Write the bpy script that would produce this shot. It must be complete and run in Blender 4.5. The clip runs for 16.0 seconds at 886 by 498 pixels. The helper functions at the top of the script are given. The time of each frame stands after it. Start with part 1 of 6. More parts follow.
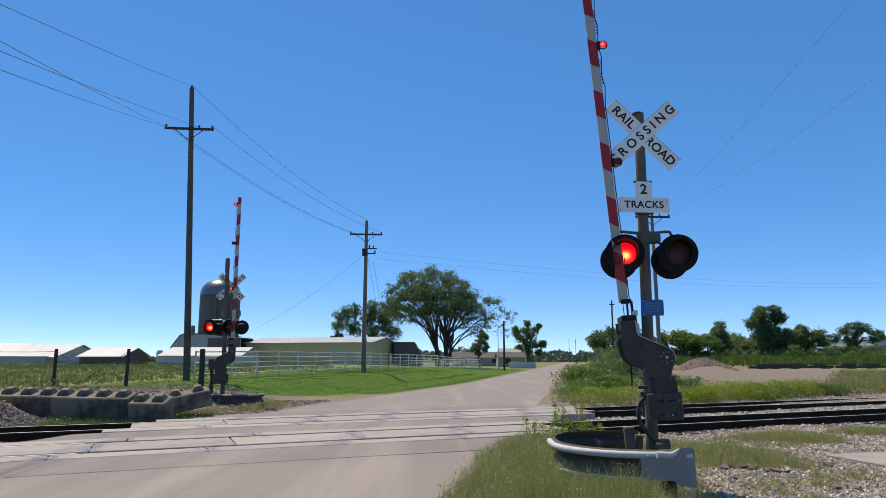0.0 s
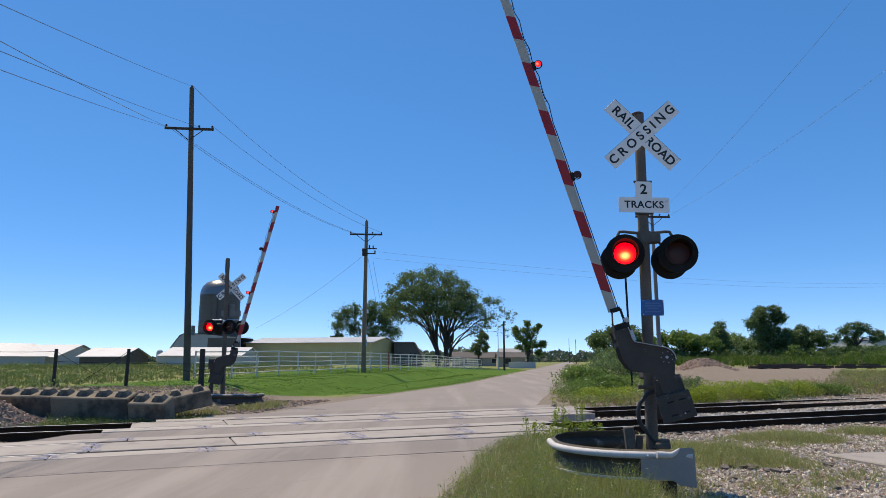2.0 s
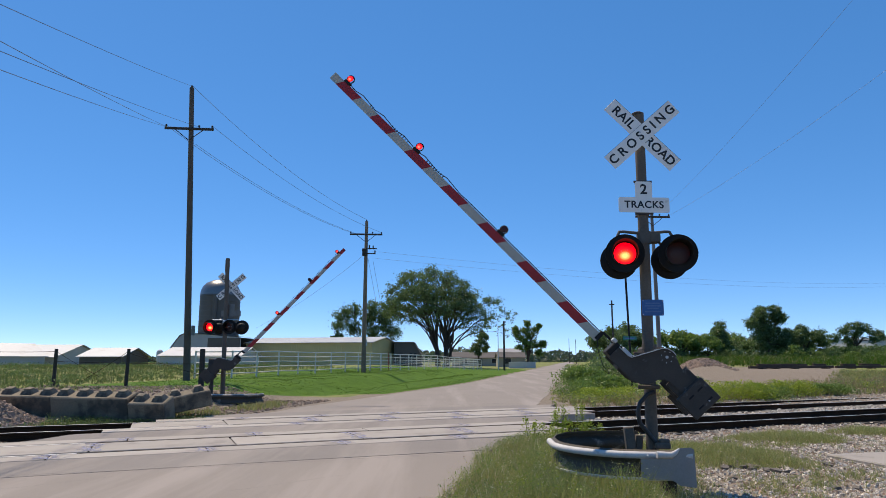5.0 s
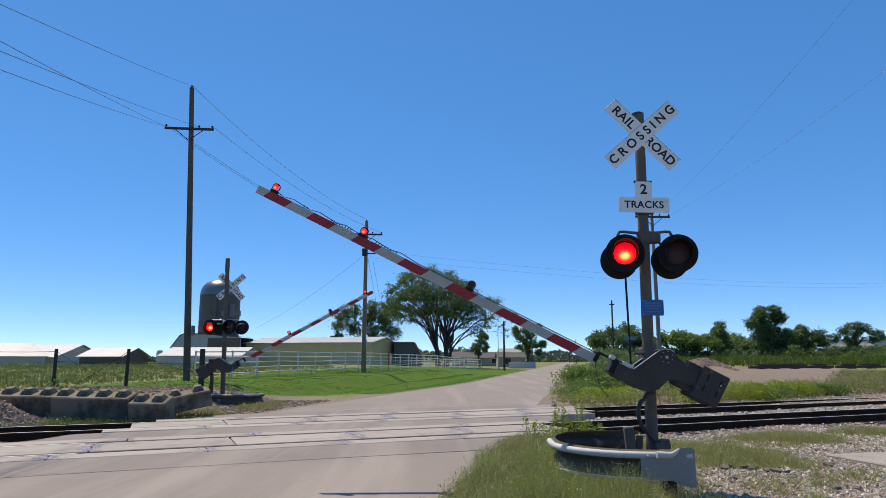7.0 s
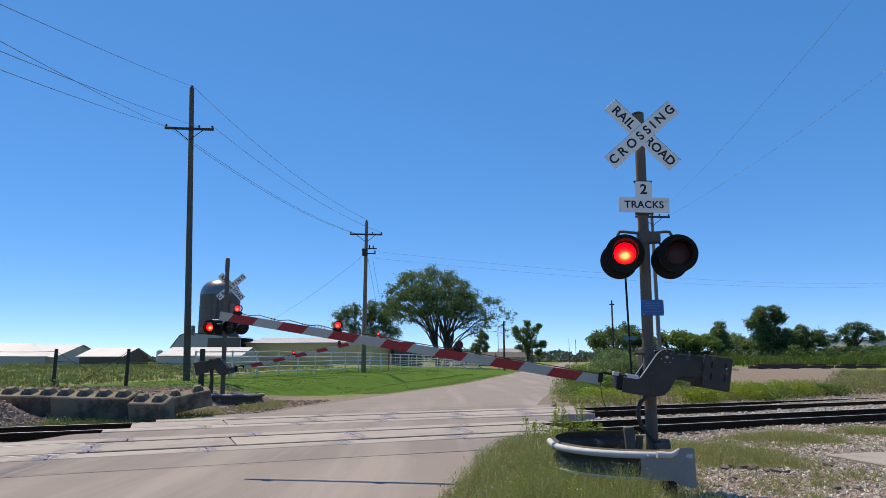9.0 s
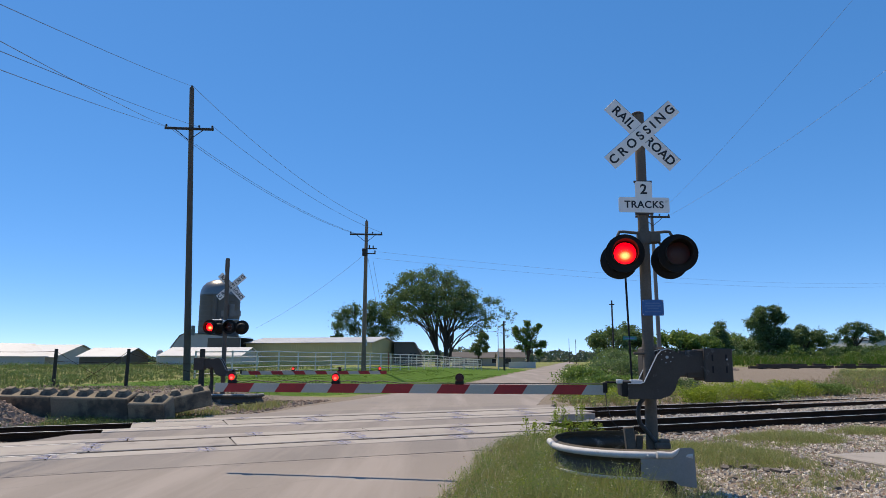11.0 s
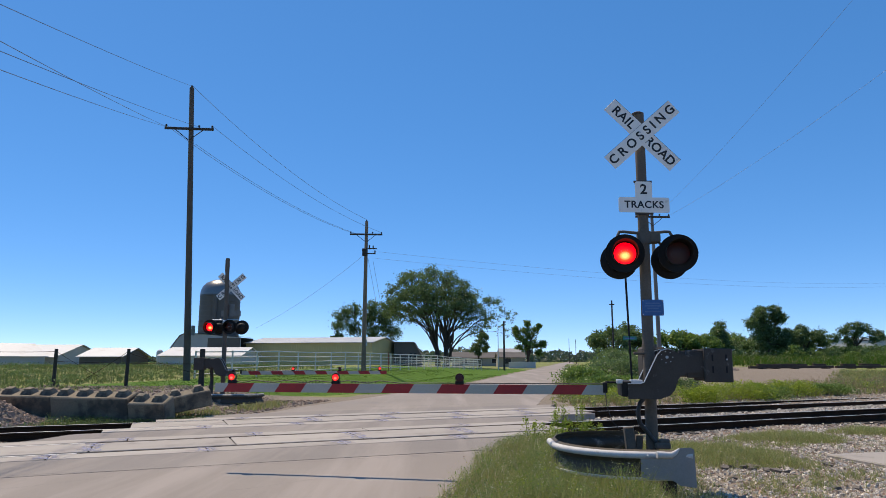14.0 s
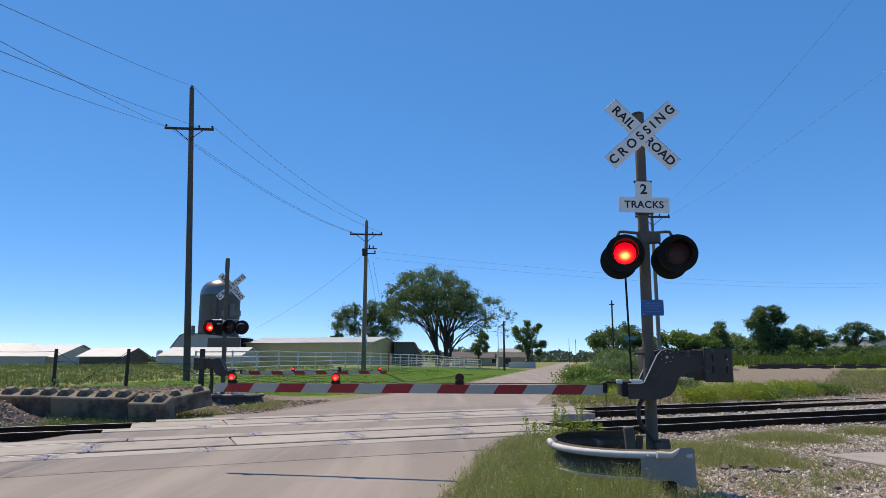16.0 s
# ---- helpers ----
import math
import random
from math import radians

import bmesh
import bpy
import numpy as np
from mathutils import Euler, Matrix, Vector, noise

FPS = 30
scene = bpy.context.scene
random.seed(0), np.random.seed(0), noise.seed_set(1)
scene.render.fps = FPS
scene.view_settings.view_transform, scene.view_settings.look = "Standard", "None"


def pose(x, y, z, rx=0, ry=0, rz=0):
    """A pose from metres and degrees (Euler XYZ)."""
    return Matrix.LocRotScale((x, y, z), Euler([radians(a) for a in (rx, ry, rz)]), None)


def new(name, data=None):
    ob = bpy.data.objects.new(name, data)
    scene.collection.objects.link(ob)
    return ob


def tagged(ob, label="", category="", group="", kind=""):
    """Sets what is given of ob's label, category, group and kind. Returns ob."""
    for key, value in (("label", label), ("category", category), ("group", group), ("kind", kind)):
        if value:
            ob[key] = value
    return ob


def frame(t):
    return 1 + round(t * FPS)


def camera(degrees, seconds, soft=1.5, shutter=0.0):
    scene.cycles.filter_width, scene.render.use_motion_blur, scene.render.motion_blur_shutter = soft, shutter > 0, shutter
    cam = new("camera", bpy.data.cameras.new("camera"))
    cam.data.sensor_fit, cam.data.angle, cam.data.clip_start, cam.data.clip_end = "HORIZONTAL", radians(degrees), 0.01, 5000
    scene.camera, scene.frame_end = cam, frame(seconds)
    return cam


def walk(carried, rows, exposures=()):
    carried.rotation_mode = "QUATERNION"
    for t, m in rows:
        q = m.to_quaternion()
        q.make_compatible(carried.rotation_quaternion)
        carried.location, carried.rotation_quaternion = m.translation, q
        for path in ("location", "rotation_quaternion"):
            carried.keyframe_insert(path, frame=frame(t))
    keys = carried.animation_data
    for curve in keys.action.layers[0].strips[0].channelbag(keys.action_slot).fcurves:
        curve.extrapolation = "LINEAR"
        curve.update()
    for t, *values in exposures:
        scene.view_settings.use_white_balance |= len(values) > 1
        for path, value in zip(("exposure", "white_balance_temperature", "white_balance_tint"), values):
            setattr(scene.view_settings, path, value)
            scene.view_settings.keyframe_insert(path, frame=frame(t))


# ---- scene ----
# ---------------------------------------------------------------- camera
cam = camera(68.0, 16.0, 0.85)
EYE = pose(0, 0, 1.57, 99.57, 0, 0)
walk(cam, [(0.0, EYE), (16.0, EYE)], [(0.0, 0.0, 7300, 10), (16.0, 0.0, 7300, 10)])

# ---------------------------------------------------------------- light
SUN_TO = Vector((-0.35, 0.43, 1.0)).normalized()
world = bpy.data.worlds.new("sky_world")
scene.world = world
world.use_nodes = True
wn = world.node_tree
sky = wn.nodes.new("ShaderNodeTexSky")
sky.sky_type = "NISHITA"
sky.sun_disc = False
sky.sun_elevation = math.asin(SUN_TO.z)
sky.sun_rotation = math.atan2(SUN_TO.x, SUN_TO.y)
sky.altitude = 200
sky.air_density = 0.4
sky.dust_density = 0.02
sky.ozone_density = 5.0
wn.nodes["Background"].inputs["Strength"].default_value = 0.142
deep = wn.nodes.new("ShaderNodeHueSaturation")
deep.inputs["Saturation"].default_value = 1.68
deep.inputs["Hue"].default_value = 0.508
deep.inputs["Value"].default_value = 3.2
even = wn.nodes.new("ShaderNodeGamma")
even.inputs["Gamma"].default_value = 0.535
# clear dry air: the pale band at the horizon stays thin
where = wn.nodes.new("ShaderNodeTexCoord")
lift = wn.nodes.new("ShaderNodeVectorMath")
lift.operation = "MULTIPLY_ADD"
lift.inputs[1].default_value = (1.0, 1.0, 1.0)
lift.inputs[2].default_value = (0.0, 0.0, 0.012)
unit = wn.nodes.new("ShaderNodeVectorMath")
unit.operation = "NORMALIZE"
wn.links.new(where.outputs["Generated"], lift.inputs[0])
wn.links.new(lift.outputs[0], unit.inputs[0])
wn.links.new(unit.outputs[0], sky.inputs["Vector"])
wn.links.new(sky.outputs[0], even.inputs["Color"])
wn.links.new(even.outputs[0], deep.inputs["Color"])
wn.links.new(deep.outputs[0], wn.nodes["Background"].inputs["Color"])
sun = new("sun", bpy.data.lights.new("sun", "SUN"))
sun.data.energy = 5.0
sun.data.angle = radians(0.53)
sun.data.color = (1.0, 0.9, 0.77)
sun.matrix_world = Matrix.Translation((-20, 25, 60)) @ SUN_TO.to_track_quat("Z", "Y").to_matrix().to_4x4()


# ---------------------------------------------------------------- materials
def mat(name, a, b=None, rough=0.8, metal=0.0, scale=3.0, fine=60.0, bump=0.2, spread=0.12,
        third=None, third_at=0.62, third_scale=0.6, dist=0.01, space="Object", vary=0.0, spec=0.5, streak=False):
    """Two colours mixed at a coarse and a fine scale, an optional stain colour, and relief."""
    m = bpy.data.materials.new(name)
    m.use_nodes = True
    nt = m.node_tree
    n, l = nt.nodes, nt.links
    p = n["Principled BSDF"]
    p.inputs["Roughness"].default_value = rough
    p.inputs["Metallic"].default_value = metal
    p.inputs["Specular IOR Level"].default_value = spec
    tc = n.new("ShaderNodeTexCoord")
    co = tc.outputs[space]
    b = b or tuple(c * 0.75 for c in a)
    n1 = n.new("ShaderNodeTexNoise")
    n1.inputs["Scale"].default_value = scale
    n1.inputs["Detail"].default_value = 6
    n2 = n.new("ShaderNodeTexNoise")
    n2.inputs["Scale"].default_value = fine
    n2.inputs["Detail"].default_value = 3
    l.new(co, n1.inputs["Vector"])
    l.new(co, n2.inputs["Vector"])
    mx = n.new("ShaderNodeMath")
    mx.operation = "ADD"
    l.new(n1.outputs["Fac"], mx.inputs[0])
    l.new(n2.outputs["Fac"], mx.inputs[1])
    r = n.new("ShaderNodeMapRange")
    r.inputs["From Min"].default_value = 1.0 - spread * 2
    r.inputs["From Max"].default_value = 1.0 + spread * 2
    l.new(mx.outputs[0], r.inputs["Value"])
    mix = n.new("ShaderNodeMix")
    mix.data_type = "RGBA"
    mix.inputs[6].default_value = (*a, 1)
    mix.inputs[7].default_value = (*b, 1)
    l.new(r.outputs[0], mix.inputs[0])
    out = mix.outputs[2]
    if third:
        n3 = n.new("ShaderNodeTexNoise")
        n3.inputs["Scale"].default_value = third_scale
        n3.inputs["Detail"].default_value = 7
        n3.inputs["Roughness"].default_value = 0.65
        if streak:
            # wheel paths: the stain drawn out along the road
            mp = n.new("ShaderNodeMapping")
            mp.inputs["Rotation"].default_value = (0, 0, radians(11.3))
            mp.inputs["Scale"].default_value = (1.3, 0.1, 1.0)
            l.new(co, mp.inputs["Vector"])
            l.new(mp.outputs[0], n3.inputs["Vector"])
        else:
            l.new(co, n3.inputs["Vector"])
        r3 = n.new("ShaderNodeMapRange")
        r3.inputs["From Min"].default_value = third_at - 0.06
        r3.inputs["From Max"].default_value = third_at + 0.06
        l.new(n3.outputs["Fac"], r3.inputs["Value"])
        m3 = n.new("ShaderNodeMix")
        m3.data_type = "RGBA"
        m3.inputs[7].default_value = (*third, 1)
        l.new(out, m3.inputs[6])
        l.new(r3.outputs[0], m3.inputs[0])
        out = m3.outputs[2]
    if vary:
        oi = n.new("ShaderNodeObjectInfo")
        ge = n.new("ShaderNodeNewGeometry")
        ad = n.new("ShaderNodeMath")
        ad.operation = "ADD"
        l.new(oi.outputs["Random"], ad.inputs[0])
        l.new(ge.outputs["Random Per Island"], ad.inputs[1])
        fr = n.new("ShaderNodeMath")
        fr.operation = "FRACT"
        l.new(ad.outputs[0], fr.inputs[0])
        vr = n.new("ShaderNodeMapRange")
        vr.inputs["To Min"].default_value = 1 - vary
        vr.inputs["To Max"].default_value = 1 + vary
        l.new(fr.outputs[0], vr.inputs["Value"])
        hs = n.new("ShaderNodeHueSaturation")
        l.new(vr.outputs[0], hs.inputs["Value"])
        l.new(out, hs.inputs["Color"])
        out = hs.outputs[0]
    l.new(out, p.inputs["Base Color"])
    if bump:
        bp = n.new("ShaderNodeBump")
        bp.inputs["Strength"].default_value = bump
        bp.inputs["Distance"].default_value = dist
        l.new(mx.outputs[0], bp.inputs["Height"])
        l.new(bp.outputs[0], p.inputs["Normal"])
    return m


def leaf_mat(name, a, b, vary=0.35, through_light=0.5):
    """Leaves: diffuse with light passing through, varied leaf by leaf."""
    m = bpy.data.materials.new(name)
    m.use_nodes = True
    nt = m.node_tree
    n, l = nt.nodes, nt.links
    n.remove(n["Principled BSDF"])
    ge = n.new("ShaderNodeNewGeometry")
    mix = n.new("ShaderNodeMix")
    mix.data_type = "RGBA"
    mix.inputs[6].default_value = (*a, 1)
    mix.inputs[7].default_value = (*b, 1)
    l.new(ge.outputs["Random Per Island"], mix.inputs[0])
    di = n.new("ShaderNodeBsdfDiffuse")
    tr = n.new("ShaderNodeBsdfTranslucent")
    gl = n.new("ShaderNodeBsdfGlossy")
    gl.inputs["Roughness"].default_value = 0.45
    gl.inputs["Color"].default_value = (0.8, 0.8, 0.8, 1)
    l.new(mix.outputs[2], di.inputs["Color"])
    l.new(mix.outputs[2], tr.inputs["Color"])
    ms = n.new("ShaderNodeMixShader")
    ms.inputs[0].default_value = through_light
    l.new(di.outputs[0], ms.inputs[1])
    l.new(tr.outputs[0], ms.inputs[2])
    m2 = n.new("ShaderNodeMixShader")
    m2.inputs[0].default_value = 0.04
    l.new(ms.outputs[0], m2.inputs[1])
    l.new(gl.outputs[0], m2.inputs[2])
    l.new(m2.outputs[0], n["Material Output"].inputs["Surface"])
    return m


def glow_mat(name, radius, core, body, rim, strength):
    """A burning signal lamp: hot in the middle, deep red towards the rim."""
    m = bpy.data.materials.new(name)
    m.use_nodes = True
    nt = m.node_tree
    n, l = nt.nodes, nt.links
    p = n["Principled BSDF"]
    p.inputs["Base Color"].default_value = (0.1, 0.0, 0.0, 1)
    tc = n.new("ShaderNodeTexCoord")
    mp = n.new("ShaderNodeMapping")
    mp.inputs["Location"].default_value = (0, 0, 0.22)
    mp.inputs["Scale"].default_value = (1 / radius * 0.8, 0, 1 / radius * 1.0)
    l.new(tc.outputs["Object"], mp.inputs["Vector"])
    le = n.new("ShaderNodeVectorMath")
    le.operation = "LENGTH"
    l.new(mp.outputs[0], le.inputs[0])
    cr = n.new("ShaderNodeValToRGB")
    e = cr.color_ramp.elements
    e[0].position, e[0].color = 0.15, (*core, 1)
    e[1].position, e[1].color = 1.0, (*rim, 1)
    k = e.new(0.42)
    k.color = (*[0.5 * a + 0.5 * b if i == 0 else 0.09 * a for i, (a, b) in enumerate(zip(core, body))], 1)
    k = e.new(0.62)
    k.color = (*body, 1)
    l.new(le.outputs["Value"], cr.inputs["Fac"])
    l.new(cr.outputs[0], p.inputs["Emission Color"])
    p.inputs["Emission Strength"].default_value = strength
    return m


def glass_mat(name, tint, gloss):
    m = bpy.data.materials.new(name)
    m.use_nodes = True
    nt = m.node_tree
    n, l = nt.nodes, nt.links
    n.remove(n["Principled BSDF"])
    t = n.new("ShaderNodeBsdfTransparent")
    t.inputs["Color"].default_value = (*tint, 1)
    g = n.new("ShaderNodeBsdfGlossy")
    g.inputs["Roughness"].default_value = 0.15
    ms = n.new("ShaderNodeMixShader")
    ms.inputs[0].default_value = gloss
    l.new(t.outputs[0], ms.inputs[1])
    l.new(g.outputs[0], ms.inputs[2])
    l.new(ms.outputs[0], n["Material Output"].inputs["Surface"])
    return m


ROAD = mat("chip_seal", (0.252, 0.218, 0.188), (0.194, 0.167, 0.144), 0.9, 0, 0.35, 90, 0.35, 0.2,
           (0.278, 0.24, 0.21), 0.55, 0.5, 0.006, "Object", streak=True)
ROAD_DARK = mat("asphalt_patch", (0.222, 0.195, 0.174), (0.167, 0.147, 0.13), 0.9, 0, 0.5, 110, 0.35, 0.2,
                (0.25, 0.218, 0.19), 0.55, 0.5, 0.006, streak=True)
CONCRETE = mat("panel_concrete", (0.36, 0.325, 0.285), (0.28, 0.252, 0.22), 0.85, 0, 1.1, 70, 0.25, 0.2,
               (0.24, 0.21, 0.19), 0.62, 1.6, 0.004, vary=0.1)
BLOCK = mat("block_concrete", (0.27, 0.228, 0.168), (0.14, 0.116, 0.084), 0.9, 0, 1.5, 40, 0.4, 0.2,
            (0.085, 0.076, 0.064), 0.56, 1.4, 0.01, spec=0.15)
BLUE_MARK = mat("blue_marking", (0.22, 0.24, 0.4), (0.33, 0.31, 0.36), 0.85, 0, 9, 60, 0.1, 0.2)
nt = BLUE_MARK.node_tree
tx = nt.nodes.new("ShaderNodeTexNoise")
tx.inputs["Scale"].default_value = 7.0
tx.inputs["Detail"].default_value = 5
mr = nt.nodes.new("ShaderNodeMapRange")
mr.inputs["From Min"].default_value = 0.42
mr.inputs["From Max"].default_value = 0.62
mr.inputs["To Max"].default_value = 0.85
nt.links.new(tx.outputs["Fac"], mr.inputs["Value"])
nt.links.new(mr.outputs[0], nt.nodes["Principled BSDF"].inputs["Alpha"])
STEEL_RUST = mat("rusty_rail", (0.05, 0.029, 0.017), (0.022, 0.014, 0.009), 0.95, 0.0, 4, 50, 0.2, 0.2, spec=0.1)
STEEL_SHINY = mat("worn_rail_head", (0.66, 0.63, 0.58), (0.5, 0.47, 0.43), 0.5, 0.5, 6, 80, 0.05)
GALV = mat("galvanised_steel", (0.52, 0.54, 0.55), (0.4, 0.42, 0.44), 0.5, 0.55, 5, 50, 0.08, 0.2,
           (0.3, 0.3, 0.3), 0.66, 3)
# pale weathered zinc, with sunlight on the rail's waves painted in
RAIL_EDGE_SUNLIT = mat("weathered_sunlit_zinc", (0.58, 0.57, 0.55), (0.42, 0.41, 0.4), 0.7, 0.0, 6, 60, 0.1, 0.2,
                (0.3, 0.28, 0.25), 0.66, 4)
GUARD_END = mat("guardrail_end_zinc", (0.25, 0.255, 0.25), (0.19, 0.195, 0.19), 0.5, 0.2, 4, 60, 0.08, 0.2,
                (0.26, 0.24, 0.21), 0.66, 3)
# rail body zinc, with the shade of its face put into the colour
GUARD_SHADED = mat("shaded_guardrail_zinc", (0.1, 0.086, 0.069), (0.068, 0.059, 0.048), 0.75, 0.0, 4, 60, 0.08, 0.2,
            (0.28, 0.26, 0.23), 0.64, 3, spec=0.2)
MAST_PAINT = mat("mast_aluminium", (0.16, 0.132, 0.105), (0.1, 0.083, 0.067), 0.7, 0.1, 4, 40, 0.1, 0.2,
                 (0.12, 0.09, 0.07), 0.64, 4, spec=0.25)
GATE_GREY = mat("gate_plate_grey", (0.08, 0.066, 0.055), (0.055, 0.046, 0.039), 0.65, 0.1, 4, 50, 0.1, 0.2,
                (0.2, 0.19, 0.18), 0.66, 5, spec=0.25)
BLACK = mat("matt_black", (0.02, 0.019, 0.018), (0.012, 0.0115, 0.011), 0.7, 0, 8, 60, 0.05, spec=0.25)
CABLE = mat("black_rubber", (0.03, 0.03, 0.03), (0.02, 0.02, 0.02), 0.55, 0, 8, 60, 0.05)
WIRE = mat("weathered_wire", (0.3, 0.33, 0.38), (0.22, 0.25, 0.3), 0.6, 0.3, 3, 30, 0)
WHITE_SIGN = mat("white_sheeting", (0.86, 0.83, 0.77), (0.78, 0.75, 0.7), 0.5, 0, 3, 40, 0.02, 0.25,
                 (0.6, 0.57, 0.52), 0.68, 5)
SIGN_BACK = mat("bare_aluminium", (0.2, 0.19, 0.175), (0.15, 0.143, 0.132), 0.45, 0.6, 4, 50, 0.03)
LETTER = mat("black_lettering", (0.015, 0.015, 0.016), (0.02, 0.02, 0.02), 0.6, 0, 8, 60, 0)
BLUE_SIGN = mat("blue_sheeting", (0.025, 0.125, 0.33), (0.02, 0.1, 0.27), 0.5, 0, 6, 60, 0.02)
PALE_BLUE = mat("pale_print", (0.08, 0.18, 0.36), (0.06, 0.15, 0.3), 0.5, 0, 6, 60, 0)
TEAL_SIGN = mat("green_street_sheeting", (0.02, 0.2, 0.15), (0.02, 0.16, 0.12), 0.5, 0, 6, 60, 0)
ARM_WHITE = mat("arm_white_band", (0.44, 0.415, 0.35), (0.36, 0.34, 0.29), 0.5, 0, 3, 40, 0.03, 0.2,
                (0.4, 0.38, 0.34), 0.64, 4)
ARM_RED = mat("arm_red_band", (0.38, 0.012, 0.014), (0.29, 0.01, 0.012), 0.5, 0, 3, 40, 0.03)
LAMP_RED_OFF = mat("unlit_red_lens", (0.06, 0.003, 0.004), (0.03, 0.002, 0.003), 0.5, 0, 40, 90, 0.3)
LENS = glass_mat("clear_lens", (1.0, 0.95, 0.95), 0.02)
GLOW_BIG = glow_mat("burning_lamp", 0.155, (1.0, 0.34, 0.11), (0.8, 0.003, 0.01), (0.55, 0.0, 0.006), 3.2)
GLOW_SMALL = glow_mat("burning_small_lamp", 0.06, (0.75, 0.14, 0.1), (0.55, 0.008, 0.014), (0.22, 0.0, 0.006), 2.4)
WOOD_POLE = mat("weathered_pole_wood", (0.27, 0.185, 0.125), (0.145, 0.1, 0.07), 0.9, 0, 2, 40, 0.5, 0.2,
                (0.2, 0.17, 0.15), 0.62, 1.5)
WOOD_TALL = mat("dark_pole_wood", (0.13, 0.1, 0.078), (0.075, 0.06, 0.048), 0.9, 0, 2, 40, 0.5, 0.2)
SCRAP = mat("rust_brown_scrap", (0.085, 0.055, 0.038), (0.045, 0.031, 0.024), 0.9, 0, 3, 30, 0.3, 0.2)
WOOD_DARK = mat("creosoted_wood", (0.06, 0.05, 0.042), (0.03, 0.026, 0.022), 0.9, 0, 3, 40, 0.5, 0.2)
PALE_POLE = mat("grey_pole_wood", (0.2, 0.19, 0.18), (0.13, 0.124, 0.118), 0.85, 0, 2, 40, 0.3, 0.2)
WHITE_PAINT = mat("white_paint", (0.64, 0.6, 0.54), (0.54, 0.51, 0.455), 0.55, 0, 2, 40, 0.05, 0.2)
OLIVE = mat("olive_metal_wall", (0.58, 0.45, 0.21), (0.5, 0.39, 0.18), 0.6, 0, 0.5, 20, 0.05)
ROOF_PALE = mat("pale_metal_roof", (0.43, 0.44, 0.45), (0.36, 0.37, 0.38), 0.5, 0.1, 0.4, 20, 0.05, 0.2,
                (0.33, 0.31, 0.29), 0.64, 0.5)
ROOF_GREY = mat("grey_metal_roof", (0.34, 0.335, 0.33), (0.26, 0.255, 0.25), 0.6, 0.1, 0.4, 20, 0.05)
WALL_GREY = mat("grey_metal_wall", (0.4, 0.39, 0.37), (0.33, 0.32, 0.305), 0.6, 0.1, 0.5, 20, 0.05)
ROOF_BROWN = mat("brown_shingle_roof", (0.11, 0.1, 0.092), (0.075, 0.068, 0.063), 0.9, 0, 1, 30, 0.1)
WALL_DARK = mat("dark_metal_wall", (0.115, 0.095, 0.078), (0.085, 0.072, 0.06), 0.7, 0, 0.6, 20, 0.05)
WALL_PALE = mat("pale_grey_wall", (0.5, 0.49, 0.47), (0.42, 0.41, 0.4), 0.7, 0, 0.6, 20, 0.05)
WALL_TAN = mat("tan_wall", (0.38, 0.34, 0.28), (0.3, 0.27, 0.22), 0.8, 0, 0.6, 20, 0.05)
SILO = mat("silo_steel", (0.105, 0.095, 0.085), (0.068, 0.062, 0.056), 0.6, 0.1, 0.5, 12, 0.1, 0.2,
           (0.07, 0.07, 0.072), 0.6, 0.4)
SILO_DOME = mat("silo_dome_steel", (0.24, 0.235, 0.23), (0.16, 0.157, 0.152), 0.32, 0.7, 0.5, 12, 0.05)
GLASS_DARK = mat("dark_window_glass", (0.03, 0.035, 0.04), (0.02, 0.02, 0.025), 0.15, 0, 1, 10, 0)
RED_MARK = mat("red_marker", (0.4, 0.06, 0.04), (0.3, 0.05, 0.03), 0.6, 0, 4, 40, 0)
BARK = mat("bark", (0.085, 0.065, 0.05), (0.04, 0.032, 0.026), 0.95, 0, 2, 20, 0.6, 0.2)
STONE = mat("ballast_stone", (0.66, 0.59, 0.49), (0.25, 0.212, 0.168), 0.9, 0, 6, 40, 0.3, 0.25, vary=0.5)
STONE_RED = mat("reddish_ballast", (0.38, 0.27, 0.195), (0.2, 0.14, 0.1), 0.9, 0, 6, 40, 0.3, 0.25, vary=0.4)
LEAF_TREE = leaf_mat("tree_leaves", (0.07, 0.13, 0.045), (0.135, 0.21, 0.08))
LEAF_BRIGHT = leaf_mat("fresh_leaves", (0.09, 0.17, 0.03), (0.18, 0.27, 0.055))
LEAF_DARK = leaf_mat("far_leaves", (0.075, 0.135, 0.042), (0.15, 0.225, 0.075))
LEAF_WOODS = leaf_mat("far_woods_leaves", (0.028, 0.055, 0.032), (0.06, 0.1, 0.055))
LEAF_SHRUB = leaf_mat("yellow_green_weed", (0.16, 0.24, 0.015), (0.33, 0.4, 0.04))
GRASS = leaf_mat("grass_blades", (0.19, 0.225, 0.06), (0.37, 0.38, 0.14))
GRASS_FIELD = leaf_mat("field_grass", (0.06, 0.1, 0.024), (0.125, 0.17, 0.048))
GRASS_LAWN = leaf_mat("lawn_blades", (0.055, 0.118, 0.005), (0.08, 0.15, 0.008))
GRASS_DRY = leaf_mat("dry_grass", (0.24, 0.22, 0.1), (0.42, 0.36, 0.18))
GRASS_STALK = leaf_mat("brown_stalks", (0.2, 0.15, 0.085), (0.34, 0.25, 0.15))
SEED = leaf_mat("pale_seed_heads", (0.5, 0.47, 0.28), (0.65, 0.62, 0.45))


